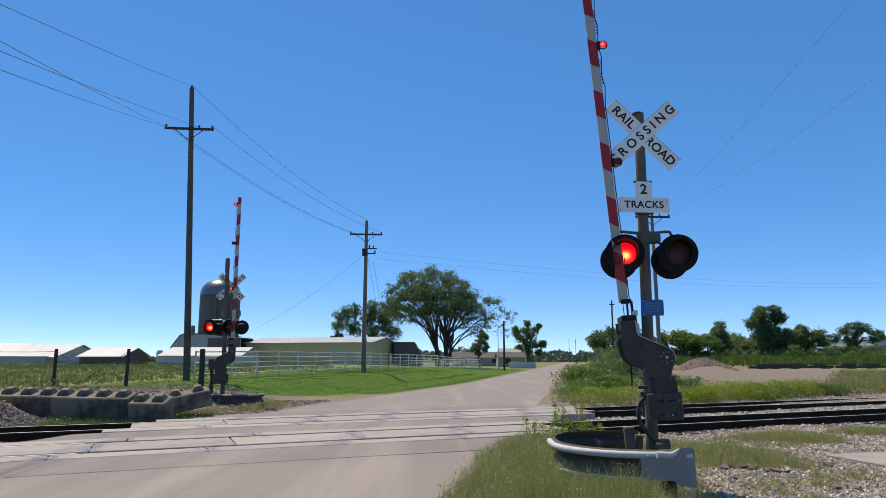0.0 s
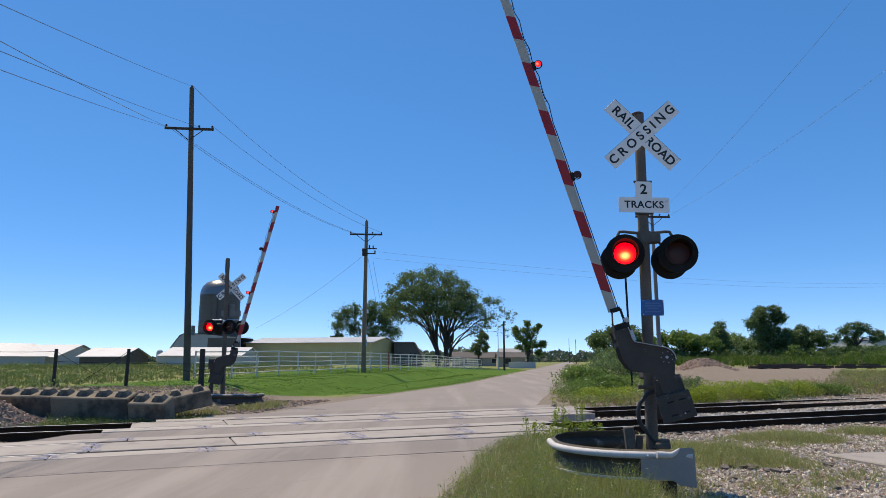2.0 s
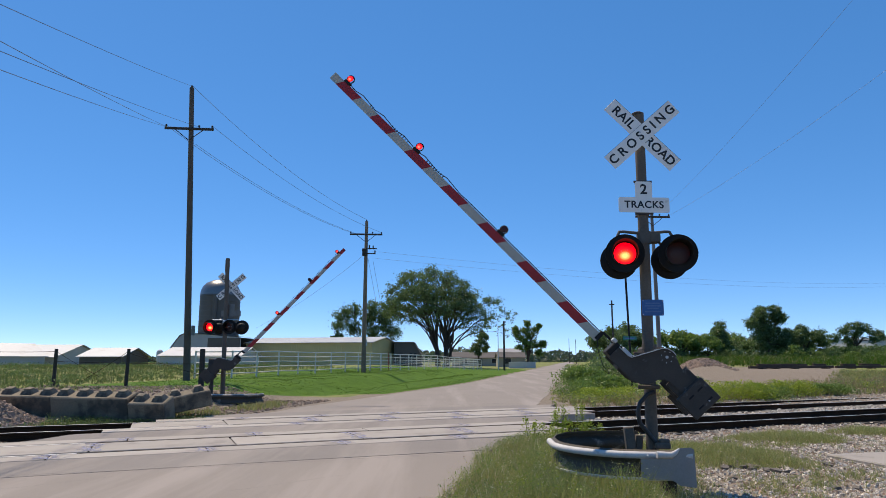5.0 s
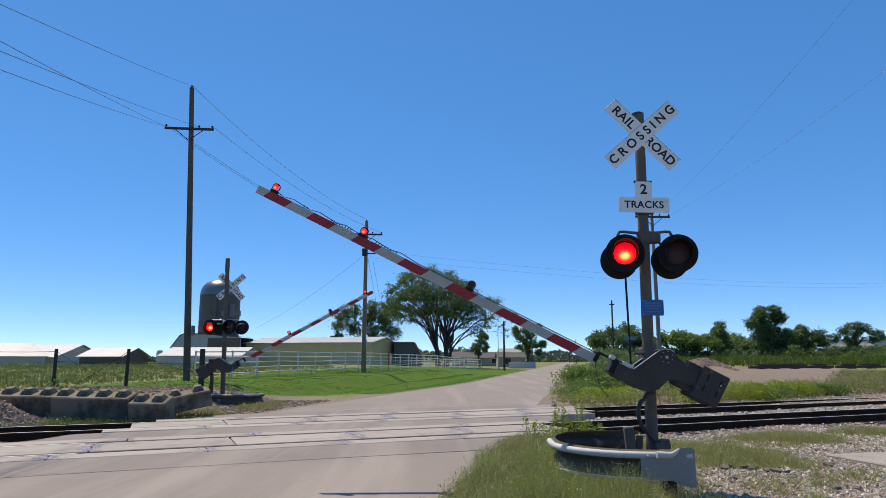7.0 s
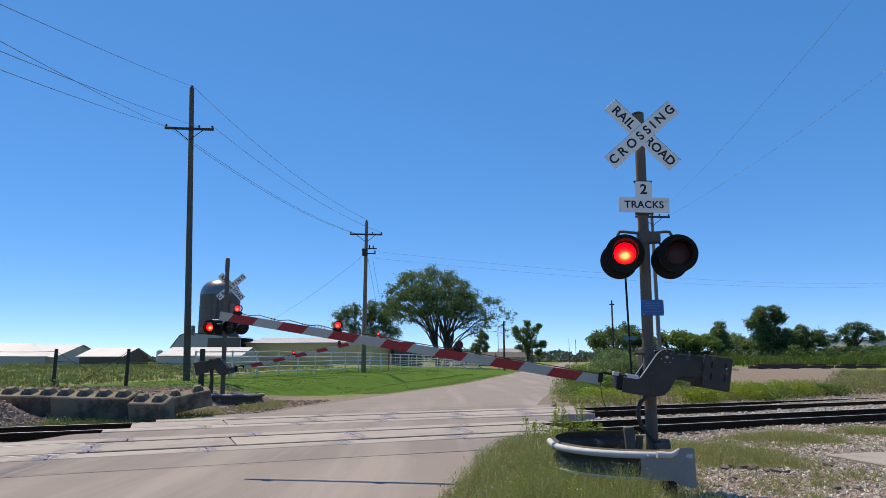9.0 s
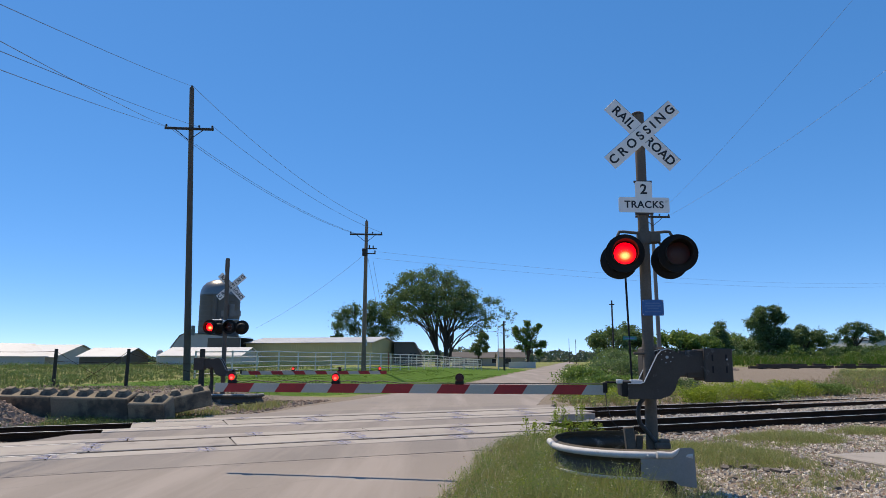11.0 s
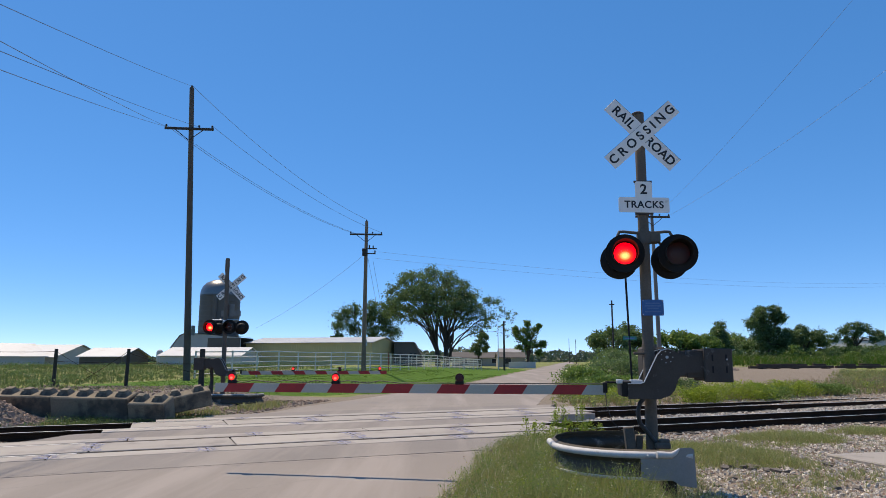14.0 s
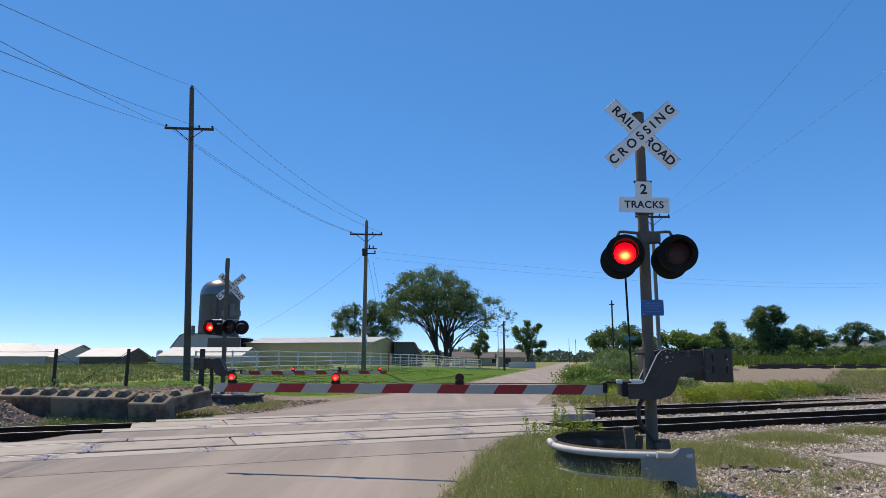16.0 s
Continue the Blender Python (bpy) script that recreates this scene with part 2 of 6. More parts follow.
# ---------------------------------------------------------------- mesh helpers
class M:
    """A mesh in the making: vertices and faces of joined simple forms."""

    def __init__(self):
        self.v, self.f = [], []

    def add(self, vs, fs, m=None):
        k = len(self.v)
        self.v += [tuple(m @ Vector(p)) if m else tuple(p) for p in vs]
        self.f += [tuple(i + k for i in q) for q in fs]
        return self

    def box(self, sx, sy, sz, m=None, c=0.0):
        """A box with chamfered edges, centred on its pose."""
        b = bmesh.new()
        bmesh.ops.create_cube(b, size=1)
        bmesh.ops.scale(b, vec=(sx, sy, sz), verts=b.verts)
        if c:
            bmesh.ops.bevel(b, geom=b.edges[:], offset=c, segments=1, affect="EDGES")
        b.verts.index_update()
        self.add([v.co.copy() for v in b.verts], [[v.index for v in q.verts] for q in b.faces], m)
        b.free()
        return self

    def tube(self, pts, radii, n=10, caps=True, m=None):
        pts = [Vector(p) for p in pts]
        if not isinstance(radii, (list, tuple)):
            radii = [radii] * len(pts)
        vs, fs = [], []
        side = None
        for i, p in enumerate(pts):
            d = (pts[min(i + 1, len(pts) - 1)] - pts[max(i - 1, 0)]).normalized()
            if side is None:
                side = d.orthogonal().normalized()
            side = (side - d * side.dot(d)).normalized()
            up = d.cross(side)
            for k in range(n):
                a = 2 * math.pi * k / n
                vs.append(p + radii[i] * (math.cos(a) * side + math.sin(a) * up))
        for i in range(len(pts) - 1):
            for k in range(n):
                fs.append((i * n + k, i * n + (k + 1) % n, (i + 1) * n + (k + 1) % n, (i + 1) * n + k))
        if caps:
            fs.append(tuple(range(n))[::-1])
            fs.append(tuple(range((len(pts) - 1) * n, len(pts) * n)))
        return self.add(vs, fs, m)

    def lathe(self, prof, n=24, m=None):
        """Profile of (radius, height) turned about z."""
        vs = [(r * math.cos(2 * math.pi * k / n), r * math.sin(2 * math.pi * k / n), z) for r, z in prof for k in range(n)]
        fs = [(i * n + k, i * n + (k + 1) % n, (i + 1) * n + (k + 1) % n, (i + 1) * n + k)
              for i in range(len(prof) - 1) for k in range(n)]
        return self.add(vs, fs, m)

    def plate(self, outline, depth, m=None):
        """A flat outline in x, z with thickness along y."""
        n = len(outline)
        vs = [(x, -depth / 2, z) for x, z in outline] + [(x, depth / 2, z) for x, z in outline]
        fs = [tuple(range(n)), tuple(range(n, 2 * n))[::-1]]
        fs += [(k, k + n, (k + 1) % n + n, (k + 1) % n) for k in range(n)]
        return self.add(vs, fs, m)

    def mesh(self, name):
        me = bpy.data.meshes.new(name)
        me.from_pydata(self.v, [], self.f)
        b = bmesh.new()
        b.from_mesh(me)
        bmesh.ops.recalc_face_normals(b, faces=b.faces)
        b.to_mesh(me)
        b.free()
        return me


def part(name, m, material, parent=None, label="", at=None, smooth=False):
    me = m.mesh(name) if isinstance(m, M) else m
    if not me.materials:
        me.materials.append(material)
    if smooth:
        me.shade_smooth()
        me.set_sharp_from_angle(angle=radians(40))
    ob = new(name, me)
    if parent:
        ob.parent = parent
    if at is not None:
        ob.matrix_basis = at
    if label:
        tagged(ob, label)
    return ob


def thing(name, at, label, category, group="", kind=""):
    ob = new(name)
    ob.empty_display_size = 0.2
    ob.matrix_basis = at
    return tagged(ob, label, category, group, kind)


def raw(name, vs, fs, material):
    me = bpy.data.meshes.new(name)
    me.from_pydata(vs, [], fs)
    me.materials.append(material)
    return me


def lettering(text, size, at, parent, material=LETTER, spacing=1.0):
    cu = bpy.data.curves.new("lettering", "FONT")
    cu.body, cu.size, cu.align_x, cu.align_y = text, size, "CENTER", "CENTER"
    cu.extrude, cu.offset, cu.space_character = 0.001, size * 0.024, spacing
    ob = bpy.data.objects.new("lettering", cu)
    scene.collection.objects.link(ob)
    me = bpy.data.meshes.new_from_object(ob.evaluated_get(bpy.context.evaluated_depsgraph_get()))
    bpy.data.objects.remove(ob)
    me.name = "lettering"
    me.materials.clear()
    return part("lettering", me, material, parent, at=at)


def smooth_step(a, b, x):
    t = min(1.0, max(0.0, (x - a) / (b - a)))
    return t * t * (3 - 2 * t)


# ---------------------------------------------------------------- plan
# u runs across the tracks from the first rail, s along them, v across the road
TC, TS = math.cos(radians(23.3)), math.sin(radians(23.3))
RAILS = (0.0, 1.5, 4.15, 5.65)


def u_of(x, y):
    return (y - 14.25) * TC - x * TS


def track_point(s, u, z=0.0):
    return Vector((s * TC - u * TS, 14.25 + s * TS + u * TC, z))


def v_of(x, y):
    return x - 0.2 * y


def road_left(u):
    """The road's left edge draws in beyond the crossing."""
    return -9.45 + 2.1 * smooth_step(6, 32, u)


def yard_edge(x):
    """Where the weedy bank gives way to the bare yard, farther out to one side."""
    return 33.0 + 1.4 * max(0.0, x - 19.0)


def ground_z(x, y):
    u, v = u_of(x, y), v_of(x, y)
    z = -0.03
    right = smooth_step(-1.2, 0.6, v)
    left = smooth_step(-9.6, -11.4, v)
    beside = max(right, left)
    # track bed, sunk below the rails outside the crossing
    bed = smooth_step(-2.6, -1.2, u) * (1 - smooth_step(7.0, 8.0, u))
    z -= (0.17 - 0.05 * smooth_step(1.7, 2.3, u) * (1 - smooth_step(3.3, 3.9, u))) * bed * max(smooth_step(-0.2, 0.3, v), smooth_step(-10.4, -10.8, v))
    z -= 0.2 * bed * (1 - max(smooth_step(-0.2, 0.3, v), smooth_step(-10.4, -10.8, v)))
    # near side falls off beside the road
    z -= 0.15 * right * (1 - smooth_step(-2.6, -1.2, u))
    # verge beyond the tracks, towards the block wall and the field
    rise = smooth_step(8.3, 9.6, u) * smooth_step(-11.8, -14.4, v)
    z += 0.55 * rise * (1 - smooth_step(70, 110, y))
    z += 0.3 * smooth_step(30, 42, y) * smooth_step(-9.6, -11.5, v) * (1 - smooth_step(-10.2, -12.2, v)) * (1 - smooth_step(60, 100, y))
    # ditch on the other side
    z -= 0.25 * right * smooth_step(7.5, 10, u) * (1 - smooth_step(16, 24, u))
    # raised ground beyond the tracks: a bank, a dirt yard, then higher grass before the trees
    far = y - 0.2 * (x - 20)
    yard = smooth_step(0.8, 4.0, v)
    z += yard * (0.35 * smooth_step(24, 33, far) + 0.3 * smooth_step(36, 58, far) + 0.85 * smooth_step(70, 84, far)) * (1 - smooth_step(150, 300, y))
    # the field climbs a little towards the barns
    z += 0.5 * smooth_step(30, 58, y) * smooth_step(-14, -24, v) * (1 - smooth_step(100, 150, y))
    # heap of stones by the wall
    d = math.hypot((x + 12.9) / 2.6, (y - 17.6) / 1.5)
    z += 0.95 * (1 - smooth_step(0.0, 1.0, d)) * beside
    d = math.hypot((x - 23.4) / 3.0, (y - 60) / 2.6)
    z += 0.95 * (1 - smooth_step(0.1, 1.0, d))
    if beside > 0.01 and y < 120:
        z += beside * 0.035 * noise.noise(Vector((x * 0.7, y * 0.7, 0))) + beside * 0.05 * noise.noise(Vector((x * 0.17, y * 0.17, 3)))
    return z


# ---------------------------------------------------------------- ground, road, tracks
def ground_mat():
    """Soil and gravel by the tracks, rough grass, a mown lawn beyond the far verge: mixed by plan and noise."""
    m = bpy.data.materials.new("ground_cover")
    m.use_nodes = True
    nt = m.node_tree
    n, l = nt.nodes, nt.links
    p = n["Principled BSDF"]
    p.inputs["Roughness"].default_value = 0.95
    p.inputs["Specular IOR Level"].default_value = 0.2
    ge = n.new("ShaderNodeNewGeometry")

    def noise_at(scale, detail=6):
        t = n.new("ShaderNodeTexNoise")
        t.inputs["Scale"].default_value = scale
        t.inputs["Detail"].default_value = detail
        l.new(ge.outputs["Position"], t.inputs["Vector"])
        return t.outputs["Fac"]

    def ramp(fac, lo, hi):
        r = n.new("ShaderNodeMapRange")
        r.inputs["From Min"].default_value = lo
        r.inputs["From Max"].default_value = hi
        l.new(fac, r.inputs["Value"])
        return r.outputs[0]

    def mix(fac, a, b):
        x = n.new("ShaderNodeMix")
        x.data_type = "RGBA"
        for i, c in ((6, a), (7, b)):
            if isinstance(c, tuple):
                x.inputs[i].default_value = (*c, 1)
            else:
                l.new(c, x.inputs[i])
        l.new(fac, x.inputs[0])
        return x.outputs[2]

    big, mid, fine = noise_at(0.12), noise_at(0.9), noise_at(30, 4)
    grass = mix(ramp(mid, 0.4, 0.62), (0.13, 0.17, 0.04), (0.23, 0.22, 0.08))
    grass = mix(ramp(big, 0.5, 0.62), grass, (0.16, 0.17, 0.055))
    soil = mix(ramp(fine, 0.35, 0.65), (0.135, 0.105, 0.078), (0.27, 0.228, 0.178))
    lawn = mix(ramp(mid, 0.35, 0.65), (0.05, 0.112, 0.004), (0.07, 0.142, 0.007))
    at = n.new("ShaderNodeVertexColor")
    at.layer_name = "cover"
    sep = n.new("ShaderNodeSeparateColor")
    l.new(at.outputs["Color"], sep.inputs[0])

    def edge(fac, amount):
        a = n.new("ShaderNodeMath")
        a.operation = "MULTIPLY_ADD"
        a.inputs[1].default_value = amount
        l.new(mid, a.inputs[0])
        l.new(fac, a.inputs[2])
        return ramp(a.outputs[0], 0.5 + amount / 2 - 0.07, 0.5 + amount / 2 + 0.07)

    c = mix(edge(sep.outputs[0], 0.9), grass, soil)
    c = mix(edge(sep.outputs[1], 0.25), c, lawn)
    l.new(c, p.inputs["Base Color"])
    b = n.new("ShaderNodeBump")
    b.inputs["Strength"].default_value = 0.5
    b.inputs["Distance"].default_value = 0.04
    l.new(fine, b.inputs["Height"])
    l.new(b.outputs[0], p.inputs["Normal"])
    return m


def cover_at(x, y):
    """Share of bare soil and of mown lawn."""
    u, v = u_of(x, y), v_of(x, y)
    soil = smooth_step(-4.2, -2.0, u) * (1 - smooth_step(6.5, 7.6, u))
    if u < 0:
        soil = max(soil, 0.72 * smooth_step(0.4, 2.0, v))
    soil = max(soil, 0.9 * (1 - smooth_step(0.5, 1.6, min(abs(v + 1.2), abs(v - road_left(u) + 0.3)))))
    # stony verge along the road and behind the wall
    if -30 < v < -9 and u > 7:
        soil = max(soil, 0.85 * (1 - smooth_step(13.0, 15.0, u)))
        soil = max(soil, 0.8 * smooth_step(-14.5, -12.5, v) * (1 - smooth_step(28, 31, y)))
    if v > 0:
        soil = max(soil, 0.75 * smooth_step(6, 7, u) * (1 - smooth_step(9, 11, u)))
    # dirt track beyond the rails
    far = y - 0.2 * (x - 20)
    if v > 1.5:
        soil = max(soil, smooth_step(yard_edge(x) - 2.0, yard_edge(x) + 1.5, far) * (1 - smooth_step(71, 75, far)))
    d = math.hypot((x - 23.4) / 3.4, (y - 60) / 3.0)
    soil = max(soil, 1 - smooth_step(0.8, 1.1, d))
    start = 24.0 + 6.5 * smooth_step(-14.5, -10.5, v)
    lawn = smooth_step(start, start + 2.0, y) * (1 - smooth_step(road_left(u) - 0.9, road_left(u) - 0.05, v)) * smooth_step(-22.0, -19.6, v) * (1 - smooth_step(105, 125, y))
    if v > 8:
        lawn = max(lawn, 0.9 * smooth_step(73, 77, far) * (1 - smooth_step(120, 140, y)))
    return soil, lawn


def ground():
    def line(lo, hi, fine_lo, fine_hi, step):
        out, x = [], fine_lo
        while x < fine_hi:
            out.append(x)
            x += step
        k, d = fine_hi, step
        while k < hi:
            out.append(k)
            d *= 1.16
            k += d
        out.append(hi)
        k, d = fine_lo, step
        while k > lo:
            d *= 1.16
            k -= d
            out.append(max(k, lo))
        return sorted(set(out))
    xs, ys = line(-2600, 2600, -17, 15, 0.25), line(-300, 4000, 5, 30, 0.25)
    vs = [(x, y, ground_z(x, y)) for y in ys for x in xs]
    w = len(xs)
    fs = [(j * w + i, j * w + i + 1, (j + 1) * w + i + 1, (j + 1) * w + i) for j in range(len(ys) - 1) for i in range(w - 1)]
    me = raw("ground", vs, fs, ground_mat())
    col = me.color_attributes.new("cover", "FLOAT_COLOR", "POINT")
    data = []
    for x, y, _ in vs:
        a, b = cover_at(x, y)
        data += [a, b, 0, 1]
    col.data.foreach_set("color", data)
    me.shade_smooth()
    ob = new("ground", me)
    return tagged(ob, "rough grassland with bare stony soil beside the tracks", "ground", kind="structure")


ground()


def road_piece(name, ua, ub, va, vb, material, label, z=0.0, far=False):
    """Road surface between two lines along the tracks and two lines along the road."""
    def meet(u, v):
        # x = v + 0.2 y and (y - 14.25) TC - x TS = u
        y = (u + 14.25 * TC + v * TS) / (TC - 0.2 * TS)
        return v + 0.2 * y, y
    nu, nv = (60, 14)
    vs, fs = [], []
    for i in range(nu + 1):
        k = (i / nu) ** (2.2 if far else 1.0)
        for j in range(nv + 1):
            left = road_left(ua + (ub - ua) * k) if far else va
            v = left + (vb - left) * j / nv
            if j in (0, nv):
                w = 0.16 * noise.noise(Vector((i * 0.45, j * 7.0, ua)))
                v += w
            x, y = meet(ua + (ub - ua) * k, v)
            crown = -0.02 * (2 * j / nv - 1) ** 2
            vs.append((x, y, z + crown))
    w = nv + 1
    for i in range(nu):
        for j in range(nv):
            fs.append((i * w + j, i * w + j + 1, (i + 1) * w + j + 1, (i + 1) * w + j))
    # thickness at the rim
    k = len(vs)
    rim = [j for j in range(w)] + [i * w + nv for i in range(1, nu + 1)] + [nu * w + j for j in range(nv - 1, -1, -1)] + [i * w for i in range(nu - 1, 0, -1)]
    vs += [(vs[i][0], vs[i][1], vs[i][2] - 0.3) for i in rim]
    for a in range(len(rim)):
        b = (a + 1) % len(rim)
        fs.append((rim[a], k + a, k + b, rim[b]))
    ob = new(name, raw(name, vs, fs, material))
    return tagged(ob, label, "road", kind="structure")


road_piece("road", -40, -2.25, -10.4, -1.6, ROAD, "pale pinkish-grey chip-sealed country road with worn edges", 0.0)
road_piece("road_patch_near", -2.25, -0.66, -10.9, -0.9, ROAD_DARK, "darker asphalt patch beside the rail crossing", 0.004)
road_piece("road_patch_middle", 2.14, 3.5, -10.9, -0.5, ROAD_DARK, "darker asphalt strip between the two tracks", 0.004)
road_piece("road_patch_far", 6.3, 7.6, -10.6, -0.9, ROAD_DARK, "darker asphalt patch beyond the rail crossing", 0.004)
road_piece("road_far", 7.6, 900, -9.45, -1.4, ROAD, "pale chip-sealed country road running straight to the horizon", 0.0, True)


def crack(points, width, label="dark sealed crack across the road"):
    """A thin wandering seam lying on the road."""
    vs, fs = [], []
    pts = []
    for (xa, ya), (xb, yb) in zip(points, points[1:]):
        n = max(3, int(math.hypot(xb - xa, yb - ya) / 0.12))
        for k in range(n):
            t = k / n
            pts.append((xa + (xb - xa) * t + 0.025 * noise.noise(Vector((xa + t * 20, ya, 0))), ya + (yb - ya) * t + 0.05 * noise.noise(Vector((xa, ya + t * 25, 4)))))
    for k, (x, y) in enumerate(pts):
        w = width * (0.35 + abs(noise.noise(Vector((k * 0.3, x, y)))) * 1.6)
        vs += [(x, y - w, 0.007), (x, y + w, 0.007)]
        if k:
            fs.append((2 * k - 2, 2 * k - 1, 2 * k + 1, 2 * k))
    ob = new("road_crack", raw("road_crack", vs, fs, TAR))
    return tagged(ob, label, "road crack", "road cracks", "structure")


TAR = mat("old_tar", (0.13, 0.115, 0.105), (0.09, 0.08, 0.075), 0.85, 0, 3, 60, 0.1)
crack([(-8.6, 8.5), (-6.06, 9.38), (-3.97, 9.98), (-0.9, 11.1), (0.5, 11.7)], 0.006)
crack([(-7.6, 7.3), (-5.2, 8.6), (-4.4, 9.4)], 0.006)
crack([(-2.6, 8.3), (-1.2, 9.6)], 0.005)
crack([(-3.9, 22.4), (-1.0, 23.2), (2.4, 24.6)], 0.02)
crack([(-1.2, 29.0), (2.5, 30.2), (4.2, 30.6)], 0.02)


def tracks():
    a = pose(0, 14.25, 0, 0, 0, 23.3)
    for base, s0, s1, step in ((0.0, -9.07, 3.23, 2.46), (4.15, -6.1, 7.0, 2.1833)):
        tr = thing("railway_track", a @ pose(0, base, 0), "railway track of rusty rails on timber sleepers through a road crossing", "railway track",
                   "tracks of the crossing", "structure")
        for u in (0.0, 1.5):
            r = M()
            prof = [(-0.036, 0), (-0.036, -0.035), (-0.009, -0.05), (-0.009, -0.14), (-0.07, -0.16), (-0.07, -0.172),
                    (0.07, -0.172), (0.07, -0.16), (0.009, -0.14), (0.009, -0.05), (0.036, -0.035), (0.036, 0)]
            vs = [(x, p, z) for x in (-60, 90) for p, z in prof]
            k = len(prof)
            r.add(vs, [(i, (i + 1) % k, (i + 1) % k + k, i + k) for i in range(k)])
            rail = part("rail", r, STEEL_RUST, tr, at=pose(0, u, 0.0))
            for xa, xb in ((-60, s0 + 2.3), (s1, 90)):
                part("rail_head", M().box(xb - xa, 0.06, 0.006, pose((xa + xb) / 2, 0, 0.001)), STEEL_SHINY, rail, "bright worn running surface")
        # sleepers
        me = M().box(0.22, 2.5, 0.16, None, 0.012).mesh("sleeper")
        s = -28.0
        while s < 44:
            if not s0 - 0.1 < s < s1 + 0.1:
                part("sleeper", me, WOOD_DARK, tr, at=pose(s, 0.75, -0.253 + random.uniform(-0.01, 0.005), 0, 0, random.uniform(-1, 1)))
            s += 0.53
        # crossing panels
        n = round((s1 - s0) / step)
        gauge = M().box(step - 0.025, 1.27, 0.2, None, 0.012).mesh("gauge_panel")
        field = M().box(step - 0.025, 0.56, 0.2, None, 0.012).mesh("field_panel")
        for i in range(n):
            sm = s0 + step * (i + 0.5)
            dz = random.uniform(-0.004, 0.003)
            part("gauge_panel", gauge, CONCRETE, tr, at=pose(sm, 0.75, -0.092 + dz))
            part("field_panel", field, CONCRETE, tr, at=pose(sm - 0.55, -0.35, -0.092 + random.uniform(-0.004, 0.003)))
            part("field_panel", field, CONCRETE, tr, at=pose(sm + 0.55, 1.85, -0.092 + random.uniform(-0.004, 0.003)))
            if i:
                # sprayed marks at the joints
                for u, w in ((0.75, 0.6), (-0.35, 0.27), (1.85, 0.26)):
                    if random.random() < 0.8:
                        k = M()
                        n = 9
                        for sx in (-1, 1):
                            k.v += [(sx * random.uniform(0.1, 0.22), w * (q / (n - 1) - 0.5) * 2 * 0.95, 0.0) for q in range(n)]
                        k.f += [(q, q + 1, n + q + 1, n + q) for q in range(n - 1)]
                        part("paint_mark", k, BLUE_MARK, tr, "faded blue spray paint mark", pose(s0 + step * i + (u - 0.75) * 0.5, u, 0.0135))


tracks()


# ---------------------------------------------------------------- crossing signals
def lamp_unit(parent, x, y, z, turn, glow_list, lit, name="flashing_lamp", lean=3):
    """One flasher: round black backboard, visor, housing, lens and the turning insert with a burning and a dark face."""
    u = part(name, M().lathe([(0.156, 0.0), (0.262, 0.0), (0.27, 0.006), (0.27, -0.014), (0.262, -0.02), (0.156, -0.02)], 40, pose(0, 0, 0, 90, 0, 0)),
             BLACK, parent, "round black signal backboard", pose(x, y, z, lean, 0, turn), True)
    # visor: a long hood, open below, sloped at the front
    n, vs, fs = 30, [], []
    for k in range(n + 1):
        a = radians(-62 + 304 * k / n)
        c, s = math.cos(a), math.sin(a)
        ln = 0.15 + 0.17 * max(0.0, (s + 0.75) / 1.75)
        for r in (0.176, 0.171):
            vs += [(r * c, 0.0, r * s), (r * 1.03 * c, -ln, r * 1.03 * s)]
    for k in range(n):
        b = 4 * k
        fs += [(b, b + 1, b + 5, b + 4), (b + 2, b + 6, b + 7, b + 3), (b + 1, b + 3, b + 7, b + 5)]
    part("visor", M().add(vs, fs), BLACK, u, "black sheet-metal hood", smooth=True)
    part("housing", M().lathe([(0.166, -0.01), (0.17, 0.05), (0.16, 0.12), (0.12, 0.17), (0.07, 0.195), (0.0, 0.2)], 30, pose(0, 0, 0, -90, 0, 0)), BLACK, u, smooth=True)
    part("lens", M().lathe([(0.0, 0.028), (0.06, 0.025), (0.12, 0.013), (0.165, 0.0)], 30, pose(0, -0.012, 0, 90, 0, 0)), LENS, u, "clear round lens", smooth=True)
    d = M().lathe([(0.0, 0.012), (0.07, 0.011), (0.154, 0.004), (0.154, -0.004), (0.07, -0.011), (0.0, -0.012)], 30, pose(0, 0, 0, 90, 0, 0)).mesh("lamp_insert")
    d.materials.append(GLOW_BIG)
    d.materials.append(LAMP_RED_OFF)
    for q in d.polygons:
        q.material_index = 0 if q.center.y < -0.0041 else 1
    ins = part("lamp_insert", d, None, u, "red signal lamp with a burning and a dark face", pose(0, 0.022, 0), True)
    if glow_list is not None:
        glow_list.append((ins, lit, pose(0, 0.022, 0)))
    else:
        ins.matrix_basis = pose(0, 0.022, 0, 0, 0, 180)
    return u


FLASHERS = []


def crossbuck(parent, x, y, z):
    for word, ang, dy in (("RAILROAD", -45.5, 0.0), ("CROSSING", 41.5, -0.006)):
        # blade of 1.22 m by 0.23 m
        b = part("crossbuck_blade", M().box(1.31, 0.004, 0.238, None, 0.0015), WHITE_SIGN, parent, "white crossbuck blade with black words",
                 pose(x, y + dy, z, 0, -ang, 0))
        if word == "RAILROAD":
            lettering("RAIL", 0.185, pose(-0.37, -0.0035, 0, 90, 0, 0), b, spacing=1.08)
            lettering("ROAD", 0.185, pose(0.355, -0.0035, 0, 90, 0, 0), b, spacing=1.02)
        else:
            lettering(word, 0.185, pose(0, -0.0035, 0, 90, 0, 0), b, spacing=1.58)
        part("bolt", M().tube([(-0.05, -0.012, 0), (-0.05, 0.0, 0)], 0.014, 8), GALV, b)
        part("edge_strip", M().box(1.31, 0.005, 0.004, pose(0, 0.0, 0.1205)), SIGN_BACK, b)


